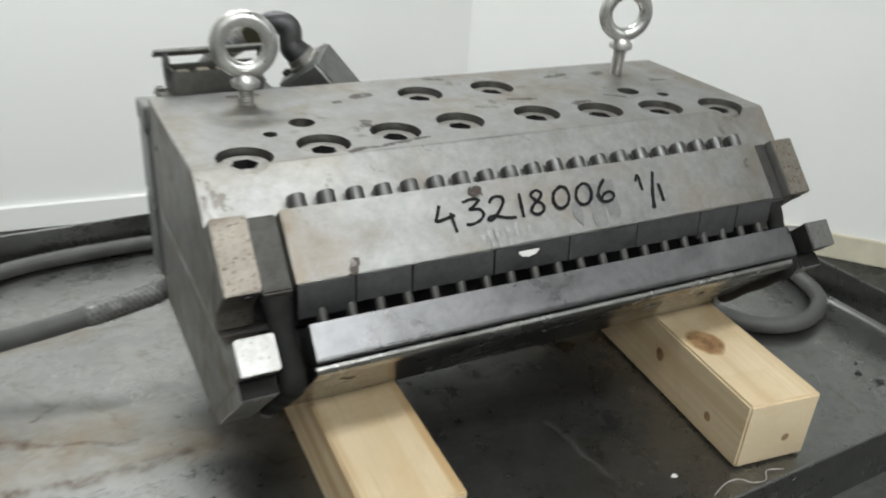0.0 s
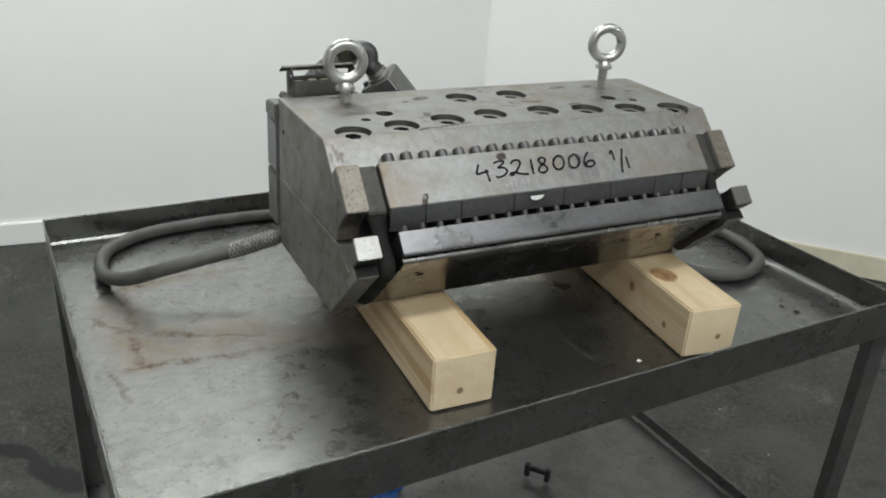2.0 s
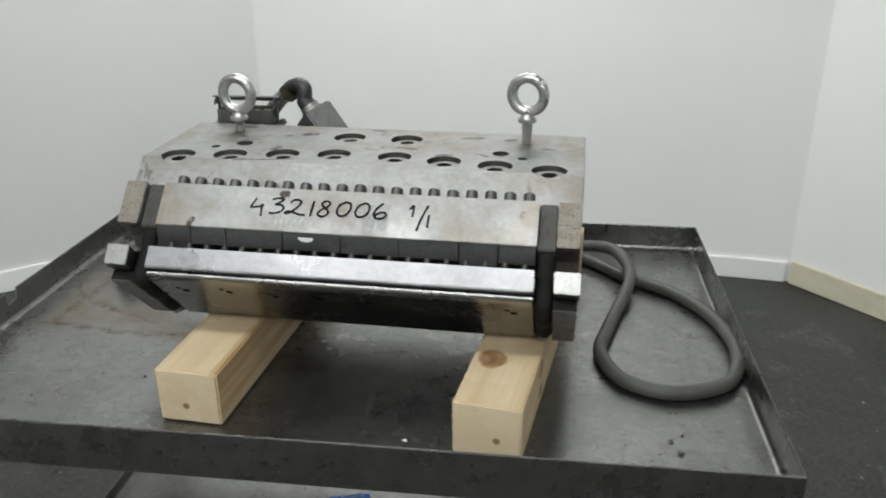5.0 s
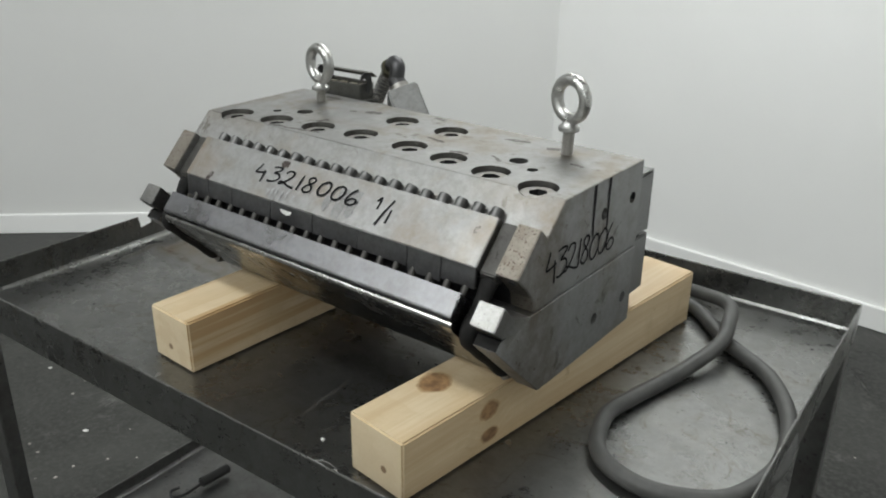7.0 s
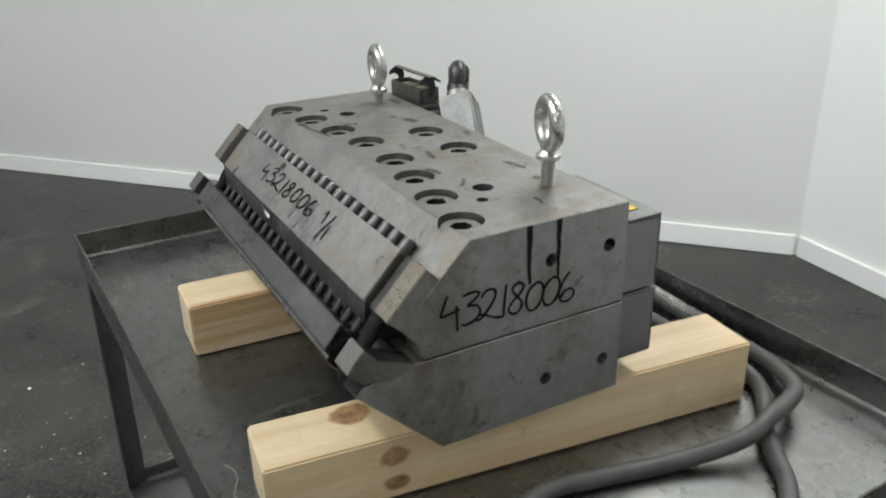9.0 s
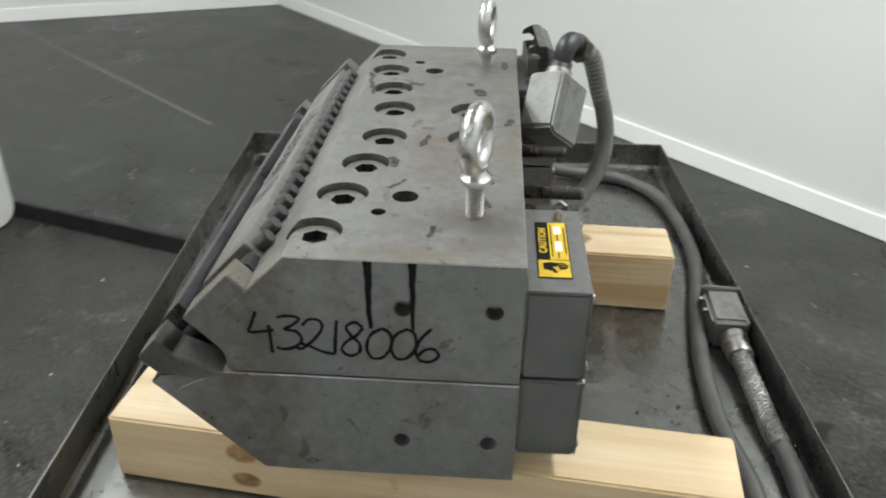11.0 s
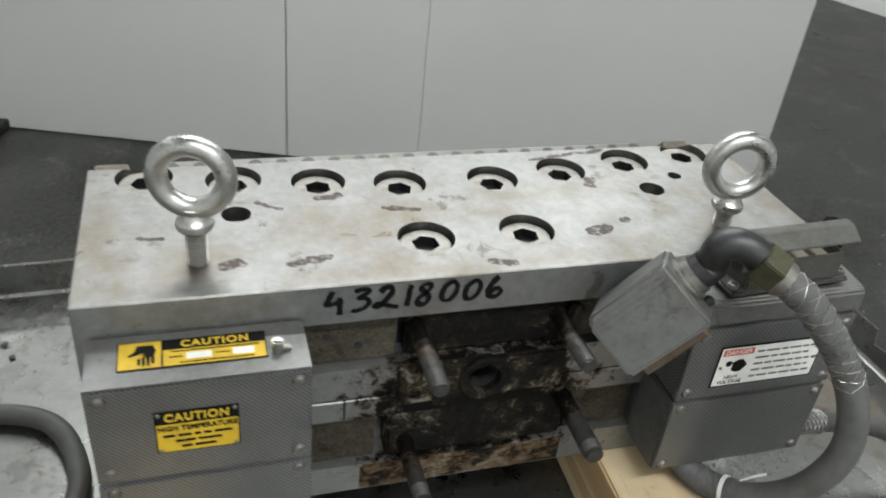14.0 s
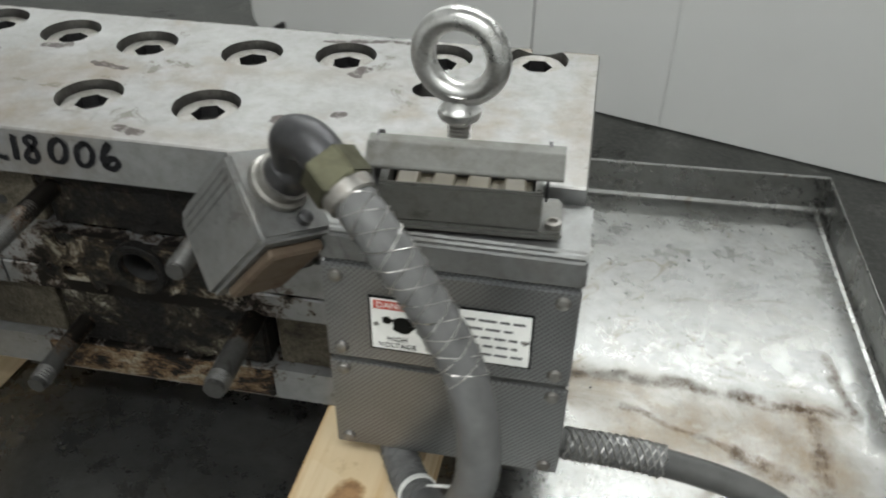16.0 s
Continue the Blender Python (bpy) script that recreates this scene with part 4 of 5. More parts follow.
def b_writing(text, origin, u, v, h, step, w, tilt=0.0, lift=0.0006, wide=1.12):
    """Marker strokes on a plane; u runs with the line, v up the letters."""
    origin, u, v = Vector(origin), Vector(u).normalized(), Vector(v).normalized()
    n = u.cross(v)
    rnd = random.Random(len(text) + int(h * 1e4))
    bm = bmesh.new()
    pen = 0.0
    layer = 0
    for ch in text:
        for st in STROKES.get(ch, []):
            layer += 1
            jit = rnd.uniform(-0.05, 0.05)
            pts = smooth_path([((x * wide + y * tilt) * h + pen, (y + jit) * h, 0) for x, y in st], h * 0.05)
            prev = None
            for i, p in enumerate(pts):
                t = (pts[min(i + 1, len(pts) - 1)] - pts[max(i - 1, 0)]).normalized()
                k = w * (0.85 + 0.3 * noise.noise(p * (6 / h)))
                side = Vector((-t.y, t.x, 0)) * k / 2
                row = [bm.verts.new(origin + u * q.x + v * q.y + n * (lift + 0.00002 * layer)) for q in (p - side, p + side)]
                if prev:
                    bm.faces.new((prev[0], row[0], row[1], prev[1]))
                prev = row
        pen += step * (0.62 if ch in "1l" else 0.55 if ch in "/i" else 1.0)
    return bm


NUM = "43218006"
ax = Vector((1, 0, 0.006))
part("handwriting", b_writing(NUM, Vector((0.155, -0.1030, 0.2908)) + NUP * 0.0003, ax + Vector((0, 0.006, 0.006)), -UP, 0.0250, 0.0280, 0.0040, 0.12, wide=1.5), INK, upper_lip, "black marker handwriting")
part("handwriting", b_writing("i/l", Vector((0.390, -0.1095, 0.2843)) + NUP * 0.0003, ax, -UP, 0.033, 0.021, 0.0040, 0.06), INK, upper_lip, "black marker handwriting")
part("handwriting", b_writing(NUM, (X1, -0.057, 0.2450), (0, 1, -0.062), (0, 0, 1), 0.039, 0.0233, 0.0038, 0.10), INK, upper, "black marker handwriting")
for dx, h, w in ((0.0, 0.0225, 0.0050), (0.0016, 0.0215, 0.0040)):
    part("handwriting", b_writing(NUM, (0.447 - dx, YB + dx * 0.1, 0.3165 + dx * 0.4), (-1, 0, 0.01), (0, 0, 1), h, 0.0212, w, 0.12), INK, upper, "blotted black marker handwriting")


def b_drip(y, z0, z1, w):
    bm = bmesh.new()
    prev = None
    for i in range(24):
        z = z0 + (z1 - z0) * i / 23
        k = w * (1.0 - 0.55 * i / 23) * (0.8 + 0.5 * abs(noise.noise(Vector((y * 90, 0, z * 160)))))
        c = y + 0.002 * noise.noise(Vector((y * 50, 3, z * 60)))
        row = [bm.verts.new((X1 + 0.0005, c - k / 2, z)), bm.verts.new((X1 + 0.0005, c + k / 2, z))]
        if prev:
            bm.faces.new((prev[0], row[0], row[1], prev[1]))
        prev = row
    return bm


for y, z1, w in ((0.058, 0.272, 0.009), (0.098, 0.272, 0.008)):
    part("drip_mark", b_drip(y, ZT - 0.001, z1, w), INK, upper, "dark run-down marker stain")
SMEAR_DIM = steel("wiped_ink_film", (0.225, 0.225, 0.224), 0.42, stain=(0.28, 0.278, 0.27), amount=0.7, scale=40)
SMEAR = plain("washed_out_ink", (0.24, 0.24, 0.24), 0.5, 0.6, 0.25, 120)
for i, (x, top, n) in enumerate(((0.206, 0.004, 0.020), (0.214, 0.002, 0.024), (0.226, 0.004, 0.022), (0.236, 0.0, 0.018), (0.250, 0.006, 0.012), (0.198, 0.008, 0.010))):
    bm = bmesh.new()
    prev = None
    for k in range(9):
        f = k / 8
        c = Vector((x + 0.0012 * noise.noise(Vector((x * 99, f * 3, 1))), -0.1045, 0.2893)) + UP * (top + n * f * 0.9) + NUP * 0.0007
        w = 0.0026 * (1.1 - 0.7 * f)
        row = [bm.verts.new(c - Vector((w, 0, 0))), bm.verts.new(c + Vector((w, 0, 0)))]
        if prev:
            bm.faces.new((prev[0], row[0], row[1], prev[1]))
        prev = row
    part("ink_run", bm, SMEAR, upper_lip, "faint grey run of washed-out ink" if i == 0 else "")
# wiped grey patch of ink beside the number
rnd = random.Random(21)
for i, (x, w, d0, d1) in enumerate(((0.337, 0.020, -0.026, 0.020), (0.358, 0.017, -0.031, 0.012), (0.312, 0.012, -0.008, 0.012))):
    bm = bmesh.new()
    c0 = Vector((x, -0.1045, 0.2893)) + NUP * (0.00045 + 0.00003 * i)
    edge = [(-w / 2, d0), (0, d0 - 0.002), (w / 2, d0 + 0.001), (w / 2, (d0 + d1) / 2), (w / 2 - 0.002, d1), (0.001, d1 + 0.004), (-w / 2 + 0.002, d1 - 0.003), (-w / 2, (d0 + d1) / 2)]
    bm.faces.new([bm.verts.new(c0 + Vector((u + rnd.uniform(-0.0012, 0.0012), 0, 0)) + UP * (d + rnd.uniform(-0.0012, 0.0012))) for u, d in edge])
    part("ink_smear", bm, SMEAR_DIM, upper_lip, "wiped grey ink smear" if i == 0 else "")
# torn bit of white sticker
bm = bmesh.new()
ring = [bm.verts.new((0.246 + 0.012 * math.cos(radians(a)), -0.1228 - 0.0003, 0.2655 - 0.0075 * math.sin(radians(a)) * (1 + 0.1 * math.sin(a)))) for a in range(0, 181, 15)]
bm.faces.new(ring)
part("sticker_scrap", bm, LABEL_WHITE, die, "torn scrap of white sticker")

LABEL_GREY = plain("faded_label_print", (0.10, 0.10, 0.10), 0.5, 0.0, 0.3, 200)
# ---- back of the die ----
def perforated(name):
    m = Mat(name, 0.42, 0.9)
    f = m.noise(22, 6, 0.6)
    base = m.mix(m.grey(f, 0.35, 0.0, 0.7, 1.0), (0.215, 0.219, 0.222), (0.285, 0.285, 0.284))
    sep = m.n("ShaderNodeSeparateXYZ")
    m.to(m.co, sep.inputs[0])
    pit = 1 / 0.0043
    a = m.math("MULTIPLY", m.math("ADD", sep.outputs["X"], sep.outputs["Y"]), pit)
    b = m.math("MULTIPLY", sep.outputs["Z"], pit)
    # two square lattices, half a step apart, make the staggered holes
    def holes(o):
        da = m.math("SUBTRACT", m.math("FRACT", m.math("ADD", a, o)), 0.5)
        db = m.math("SUBTRACT", m.math("FRACT", m.math("ADD", b, o)), 0.5)
        return m.math("LESS_THAN", m.math("ADD", m.math("MULTIPLY", da, da), m.math("MULTIPLY", db, db)), 0.045)
    hole = m.math("MAXIMUM", holes(0.0), holes(0.5))
    m.set("Base Color", m.mix(hole, base, (0.15, 0.15, 0.15)))
    m.set("Roughness", m.grey(f, 0.3, 0.36, 0.7, 0.52))
    m.bump(m.math("SUBTRACT", 1.0, hole), 0.25, 0.0008)
    return m.m


PERF = perforated("perforated_steel")

# filler bars in the slots and the adapter face with its bore
part("slot_bar", b_box(0.380, 0.466, YB - 0.029, YB - 0.012, 0.2505, 0.3045, 0.001), SLOT_STEEL, die, "recessed bar in the back slot")
part("slot_bar", b_box(0.120, 0.205, YB - 0.029, YB - 0.012, 0.2505, 0.3045, 0.001), SLOT_STEEL, die)
part("slot_bar", b_box(0.395, 0.466, YB - 0.029, YB - 0.010, 0.1265, 0.1875, 0.001), SLOT_STEEL, die)
part("slot_bar", b_box(0.120, 0.190, YB - 0.029, YB - 0.010, 0.1265, 0.1875, 0.001), SLOT_STEEL, die)
ad = part("adapter_face", b_box(0.212, 0.380, YB - 0.028, YB + 0.0035, 0.2005, 0.2495, 0.0025), GRIME_LIGHT, die, "burnt grimy adapter face round the feed bore")
cut(ad, [b_rod((0.296, YB - 0.02, 0.226), (0.296, YB + 0.02, 0.226), 0.0165, seg=32), b_rod((0.362, YB - 0.012, 0.243), (0.362, YB + 0.02, 0.243), 0.0065), b_rod((0.362, YB - 0.012, 0.212), (0.362, YB + 0.02, 0.212), 0.0065)])
# The bore's inside is lined in plain black.
part("bore_liner", b_lathe([(0.0170, -0.085), (0.0170, 0.0), (0.0160, 0.0), (0.0150, -0.03), (0.0150, -0.08), (0, -0.08), (0, -0.085)], (0.296, YB - 0.001, 0.226), (0, 1, 0), 28), RUBBER, die, "black liner inside the feed bore")
part("bore_ring", b_lathe([(0.0168, -0.004), (0.0168, 0.004), (0.0235, 0.0055), (0.0250, 0.004), (0.0250, -0.004)], (0.296, YB + 0.003, 0.226), (0, 1, 0), 32), GRIME, die, "burnt ring round the feed bore", True)
part("upper_grime_block", b_box(0.215, 0.372, YB - 0.029, YB - 0.010, 0.2515, 0.3030, 0.003), GRIME, die, "burnt block in the back slot")
part("lower_grime_block", b_box(0.198, 0.384, YB - 0.029, YB - 0.002, 0.1275, 0.1990, 0.003), GRIME, die, "burnt lower block in the back slot")
part("joint_strip", b_box(0.196, 0.410, YB - 0.004, YB + 0.0025, 0.0925, 0.1235, 0.0015), GRIME_STRIP, die, "scorched brown bottom strip")
part("slit", b_box(0.4265, 0.4285, YB - 0.004, YB + 0.0006, 0.1895, 0.212), STEEL_DARK, die)
rnd = random.Random(5)
# Flat black discs paint in the dark of small tapped holes.
for x, z in ((0.443, 0.281), (0.415, 0.268), (0.150, 0.152), (0.165, 0.285)):
    part("tapped_hole_shade", b_rod((x, YB - 0.0125, z), (x, YB - 0.0112, z), 0.0042, seg=14), RUBBER, die)
# crusts of burnt plastic
bm = bmesh.new()
for i in range(110):
    x = rnd.gauss(0.30, 0.05)
    z = rnd.uniform(0.128, 0.302)
    if not 0.20 < x < 0.39 or (x - 0.296) ** 2 + (z - 0.226) ** 2 < 0.0007:
        continue
    y = YB + (0.0032 if 0.2005 < z < 0.2495 else -0.0022 if z < 0.2 else -0.0105)
    s = rnd.uniform(0.0015, 0.0055)
    m = Matrix.Translation((x, y, z)) @ pose(0, 0, 0, 0, rnd.uniform(0, 180), 0) @ Matrix.Diagonal((s * rnd.uniform(1, 2.6), s * 0.35, s, 1))
    bmesh.ops.create_icosphere(bm, subdivisions=1, radius=1, matrix=m)
tagged(part("burnt_crust", bm, GRIME, die, "crusts of burnt plastic", True), kind="stuff")


# studs
def stud(name, x, z, y0, y1, r, thread):
    pr = [(0, y0)]
    y = y0
    while y < y1 - 0.003:
        if y > y1 - thread:
            pr += [(r, y), (r - 0.0014, y + 0.0014)]
            y += 0.0028
        else:
            pr.append((r * 0.97, y))
            y += 0.008
    pr += [(r - 0.0015, y1), (0, y1)]
    return part(name, b_lathe(pr, (x, 0, z), (0, 1, 0), 18), STUD, die, "threaded steel clamping stud", True)


STUD = steel("dull_stud_steel", (0.095, 0.094, 0.09), 0.5, metal=0.8, stain=(0.035, 0.03, 0.025), amount=0.9, scale=60, crisp=0.5, soot=(((0.30, 0.205, 0.22), (0.25, 0.055, 0.25)),))
stud("stud", 0.364, 0.287, YB - 0.02, 0.277, 0.0085, 0.06)
stud("stud", 0.367, 0.150, YB - 0.02, 0.277, 0.0085, 0.02)
stud("stud", 0.225, 0.282, YB - 0.02, 0.266, 0.0085, 0.045)
stud("stud", 0.206, 0.183, YB - 0.02, 0.282, 0.0100, 0.02)


# terminal boxes
def dome(parent, x, y, z, axis, r=0.0055):
    return part("screw", b_lathe([(0, -0.001), (r, -0.001), (r, 0.0008), (r * 0.8, 0.0026), (r * 0.35, 0.0034), (0, 0.0035)], (x, y, z), axis, 14), SCREW, parent, "", True)


def terminal_box(x0, x1, y1, zt, hood):
    lo = part("terminal_box", b_box(x0, x1, YB + 0.001, y1, 0.119, 0.2125, 0.0025), PERF if not hood else BOXGREY, die, "grey perforated sheet steel lower terminal box")
    up = part("terminal_box", b_box(x0, x1, YB + 0.001, y1, 0.2155, zt if not hood else 0.3035, 0.003), PERF, die, "grey perforated sheet steel upper terminal box")
    part("cover", b_box(x0 + 0.001, x1 - 0.001, y1 - 0.0005, y1 + 0.0016, 0.2165, (zt if not hood else 0.3035) - 0.001, 0.0008), PERF, up, "perforated screwed front cover sheet")
    part("cover", b_box(x0 + 0.001, x1 - 0.001, y1 - 0.0005, y1 + 0.0016, 0.120, 0.2115, 0.0008), PERF, lo, "perforated screwed front cover sheet")
    if not hood:
        part("cover", b_box(x0 + 0.0005, x1 - 0.0005, YB + 0.002, y1 + 0.001, zt - 0.0005, zt + 0.0016, 0.0008), BOXGREY, up, "folded top sheet")
    ztop = (zt if not hood else 0.3035)
    for x in (x0 + 0.011, x1 - 0.011):
        for z in (0.2265, ztop - 0.010):
            dome(up, x, y1 + 0.0016, z, (0, 1, 0))
        for z in (0.128, 0.2045):
            dome(lo, x, y1 + 0.0016, z, (0, 1, 0))
    return up, lo


def b_quad(x0, x1, z0, z1, y, t=0.0008):
    return b_box(x0, x1, y, y + t, z0, z1)


def lettering(txt, parent, m, size, mat, name="lettering", sx=1.0, bold=0.0, gap=1.0):
    cu = bpy.data.curves.new("lettering", "FONT")
    cu.body, cu.size, cu.align_x, cu.align_y, cu.extrude = txt, size, "CENTER", "CENTER", 0.00015
    cu.offset, cu.space_character = bold, gap
    tmp = new("tmp", cu)
    me = bpy.data.meshes.new_from_object(tmp.evaluated_get(bpy.context.evaluated_depsgraph_get()))
    bpy.data.objects.remove(tmp)
    me.transform(m @ Matrix.Diagonal((sx, 1, 1, 1)))
    me.materials.clear()
    me.materials.append(mat)
    o = new(name, me)
    o.parent = parent
    return o


BACK = lambda x, y, z: Matrix.Translation((x, y, z)) @ Matrix(((-1, 0, 0), (0, 0, 1), (0, 1, 0))).to_4x4()
FLAT = lambda x, y, z: Matrix.Translation((x, y, z)) @ pose(0, 0, 0, 0, 0, 180)

rb, rb_low = terminal_box(0.466, 0.634, 0.2605, 0.3130, False)
# front caution plate
yp = 0.2605 + 0.0017
part("caution_plate", b_quad(0.5235, 0.5865, 0.2435, 0.2865, yp), LABEL_BLACK, rb, "yellow and black screwed caution plate")
bm = b_quad(0.5245, 0.5855, 0.2445, 0.2735, yp + 0.0005, 0.0006)
part("field", bm, YELLOW, rb)
lettering("CAUTION", rb, BACK(0.555, yp + 0.0011, 0.2800), 0.0112, YELLOW, sx=0.86, bold=0.00035, gap=1.16)
lettering("HIGH TEMPERATURE", rb, BACK(0.555, yp + 0.0013, 0.2690), 0.0070, LABEL_BLACK, sx=0.88, bold=0.0003, gap=1.05)
for i, words in enumerate(((0.009, 0.010, 0.005, 0.006, 0.014), (0.015, 0.018), (0.008, 0.016))):
    x = 0.555 + (sum(words) + 0.002 * (len(words) - 1)) / 2
    for k in words:
        part("text_bar", b_quad(x - k, x, 0.2600 - 0.0060 * i, 0.2627 - 0.0060 * i, yp + 0.0010, 0.0003), LABEL_BLACK, rb)
        x -= k + 0.002
for x in (0.5265, 0.5835):
    for z in (0.2465, 0.2838):
        part("rivet", b_lathe([(0, 0), (0.002, 0), (0.0014, 0.0012), (0, 0.0014)], (x, yp + 0.001, z), (0, 1, 0), 10), SCREW, rb, "", True)
# top caution plate
zp = 0.3130 + 0.0017
TX0, TX1, TY0, TY1 = 0.4985, 0.6100, 0.2125, 0.2445
part("caution_plate", b_box(TX0, TX1, TY0, TY1, zp, zp + 0.0008), LABEL_BLACK, rb, "yellow and black voltage caution plate")
part("field", b_box(TX0 + 0.001, TX0 + 0.078, TY0 + 0.013, TY1 - 0.001, zp + 0.0005, zp + 0.0012), YELLOW, rb)
part("field", b_box(TX0 + 0.0795, TX1 - 0.001, TY0 + 0.001, TY1 - 0.001, zp + 0.0005, zp + 0.0012), YELLOW, rb)
lettering("CAUTION", rb, FLAT(TX0 + 0.039, TY0 + 0.0068, zp + 0.0010), 0.0108, YELLOW, sx=0.95, bold=0.00035, gap=1.18)
for a, b in ((0.010, 0.026), (0.042, 0.061)):
    part("blank_field", b_box(TX0 + a, TX0 + b, TY0 + 0.0185, TY0 + 0.0255, zp + 0.0012, zp + 0.0016), LABEL_WHITE, rb)
for a, b, c in ((0.006, 0.072, 0.0148), (0.028, 0.039, 0.021), (0.064, 0.074, 0.021), (0.010, 0.066, 0.0282)):
    part("text_bar", b_box(TX0 + a, TX0 + b, TY0 + c, TY0 + c + 0.0012, zp + 0.0012, zp + 0.0015), LABEL_BLACK, rb)
# warning sign: a plain dark palm with fingers, and a bolt
bm = bmesh.new()
shapes = [[(0.0868, 0.0085), (0.0965, 0.0080), (0.0985, 0.0150), (0.0970, 0.0200), (0.0865, 0.0200), (0.0850, 0.0140)]]
for fx, top in ((0.0868, 0.0262), (0.0896, 0.0280), (0.0924, 0.0282), (0.0951, 0.0266)):
    shapes.append([(fx - 0.0011, 0.0196), (fx + 0.0011, 0.0196), (fx + 0.0009, top), (fx - 0.0009, top)])
shapes.append([(0.0975, 0.0130), (0.1020, 0.0175), (0.1010, 0.0190), (0.0965, 0.0165)])
for k, sh in enumerate(shapes):
    bm.faces.new([bm.verts.new((TX0 + 0.0935 + (x - 0.0935) * 1.22, TY0 + 0.0165 + (y - 0.0175) * 1.22, zp + 0.00135 + 0.00004 * k)) for x, y in sh])
part("warning_sign", bm, LABEL_BLACK, rb)
bm = bmesh.new()
zz = [(0.103, 0.024), (0.098, 0.020), (0.101, 0.0185), (0.092, 0.014), (0.094, 0.017), (0.0905, 0.018)]
bm.faces.new([bm.verts.new((TX0 + x, TY0 + y, zp + 0.0017)) for x, y in zz])
part("bolt_sign", bm, YELLOW, rb)
# indicator post
part("indicator_post", b_rod((0.4905, 0.2375, 0.313), (0.4905, 0.2375, 0.326), 0.0045, seg=14, bev=0.0016), WIRE, rb, "small bright metal post", True)
part("indicator_clip", b_box(0.4800, 0.4872, 0.2345, 0.2405, 0.3146, 0.3185, 0.001), SCREW, rb)

lb_up, lb_low = terminal_box(-0.057, 0.120, 0.2580, 0.330, True)
part("hood", b_prism([(YB + 0.001, 0.3050), (YB + 0.001, 0.3335), (0.2520, 0.3300), (0.2570, 0.3265), (0.2585, 0.3050)], -0.0585, 0.1205, 0.002, 2), BOXGREY, lb_up, "cast grey hood over the box")
yp = 0.2580 + 0.0017
part("danger_plate", b_quad(-0.0285, 0.0865, 0.2300, 0.2795, yp), LABEL_BLACK, lb_up, "white warning plate with black border and red heading")
part("field", b_quad(-0.0270, 0.0850, 0.2315, 0.2780, yp + 0.0005, 0.0006), LABEL_WHITE, lb_up)
part("heading", b_quad(0.0500, 0.0830, 0.2690, 0.2765, yp + 0.0008, 0.0006), LABEL_RED, lb_up)
lettering("DANGER", lb_up, BACK(0.0665, yp + 0.0016, 0.2727), 0.0072, LABEL_WHITE)
lettering("HIGH\nVOLTAGE", lb_up, BACK(0.0665, yp + 0.0013, 0.2385), 0.0062, LABEL_BLACK)
rnd = random.Random(8)
for i, wd in enumerate((0.066, 0.058, 0.070, 0.062, 0.066)):
    x = 0.0455
    while x > 0.0455 - wd:
        k = min(rnd.uniform(0.006, 0.015), x - (0.0455 - wd) + 0.002)
        part("text_bar", b_quad(x - k, x, 0.2695 - 0.0078 * i, 0.2716 - 0.0078 * i, yp + 0.0011, 0.0003), LABEL_GREY, lb_up)
        x -= k + 0.0022
bm = bmesh.new()
for cx, cz, s in ((0.0620, 0.2555, 0.0070), (0.0735, 0.2590, 0.0032)):
    bm.faces.new([bm.verts.new((cx + s * math.cos(radians(a)) * (1 + 0.35 * (i % 2)), yp + 0.0013, cz + s * 1.15 * math.sin(radians(a)))) for i, a in enumerate(range(0, 360, 36))])
part("warning_sign", bm, LABEL_BLACK, lb_up)
for x in (-0.0235, 0.0815):
    part("rivet", b_lathe([(0, 0), (0.002, 0), (0.0014, 0.0012), (0, 0.0014)], (x, yp + 0.001, 0.2545), (0, 1, 0), 10), SCREW, lb_up, "", True)

# plug socket on the hood with its locking bail
PSM = pose(0.0275, 0.2300, 0.3335, 0, 0, 3)
sock = part("plug_socket", b_box(-0.066, 0.066, -0.0215, 0.0215, 0, 0.006, 0.002, 2, PSM), SOCKET, die, "grey cast rectangular plug socket with locking bail")
for a in ((-0.052, 0.052, -0.0195, -0.0155), (-0.052, 0.052, 0.0155, 0.0195)):
    part("housing_wall", b_box(a[0], a[1], a[2], a[3], 0.006, 0.034, 0.0015, 2, PSM), SOCKET, sock)
for a in ((-0.052, -0.047), (0.047, 0.052)):
    part("housing_wall", b_box(a[0], a[1], -0.0155, 0.0155, 0.006, 0.034, 0.0012, 2, PSM), SOCKET, sock)
part("insert", b_box(-0.045, 0.045, -0.0135, 0.0135, 0.006, 0.022, 0.001, 1, PSM), plain("aged_tan_insert", (0.20, 0.17, 0.12), 0.5), sock, "aged tan contact insert")
part("bail_cover", b_prism([(0.0165, 0.0430), (0.0192, 0.0432), (0.0188, 0.0456), (0.0052, 0.0550), (-0.0050, 0.0552), (-0.0054, 0.0530), (0.0042, 0.0526)], -0.064, 0.060, 0.0006, 1), SOCKET, sock, "slanted folded locking cover").data.transform(PSM)
for i, x in enumerate((-0.034, -0.011, 0.012, 0.035)):
    part("contact_block", b_box(x - 0.007, x + 0.007, -0.0100, 0.0128, 0.022, 0.0285 + 0.001 * (i % 2), 0.001, 1, PSM), plain("pale_contact_block", (0.19, 0.165, 0.12), 0.5) if i == 0 else bpy.data.materials["pale_contact_block"], sock, "pale contact block" if i == 0 else "")
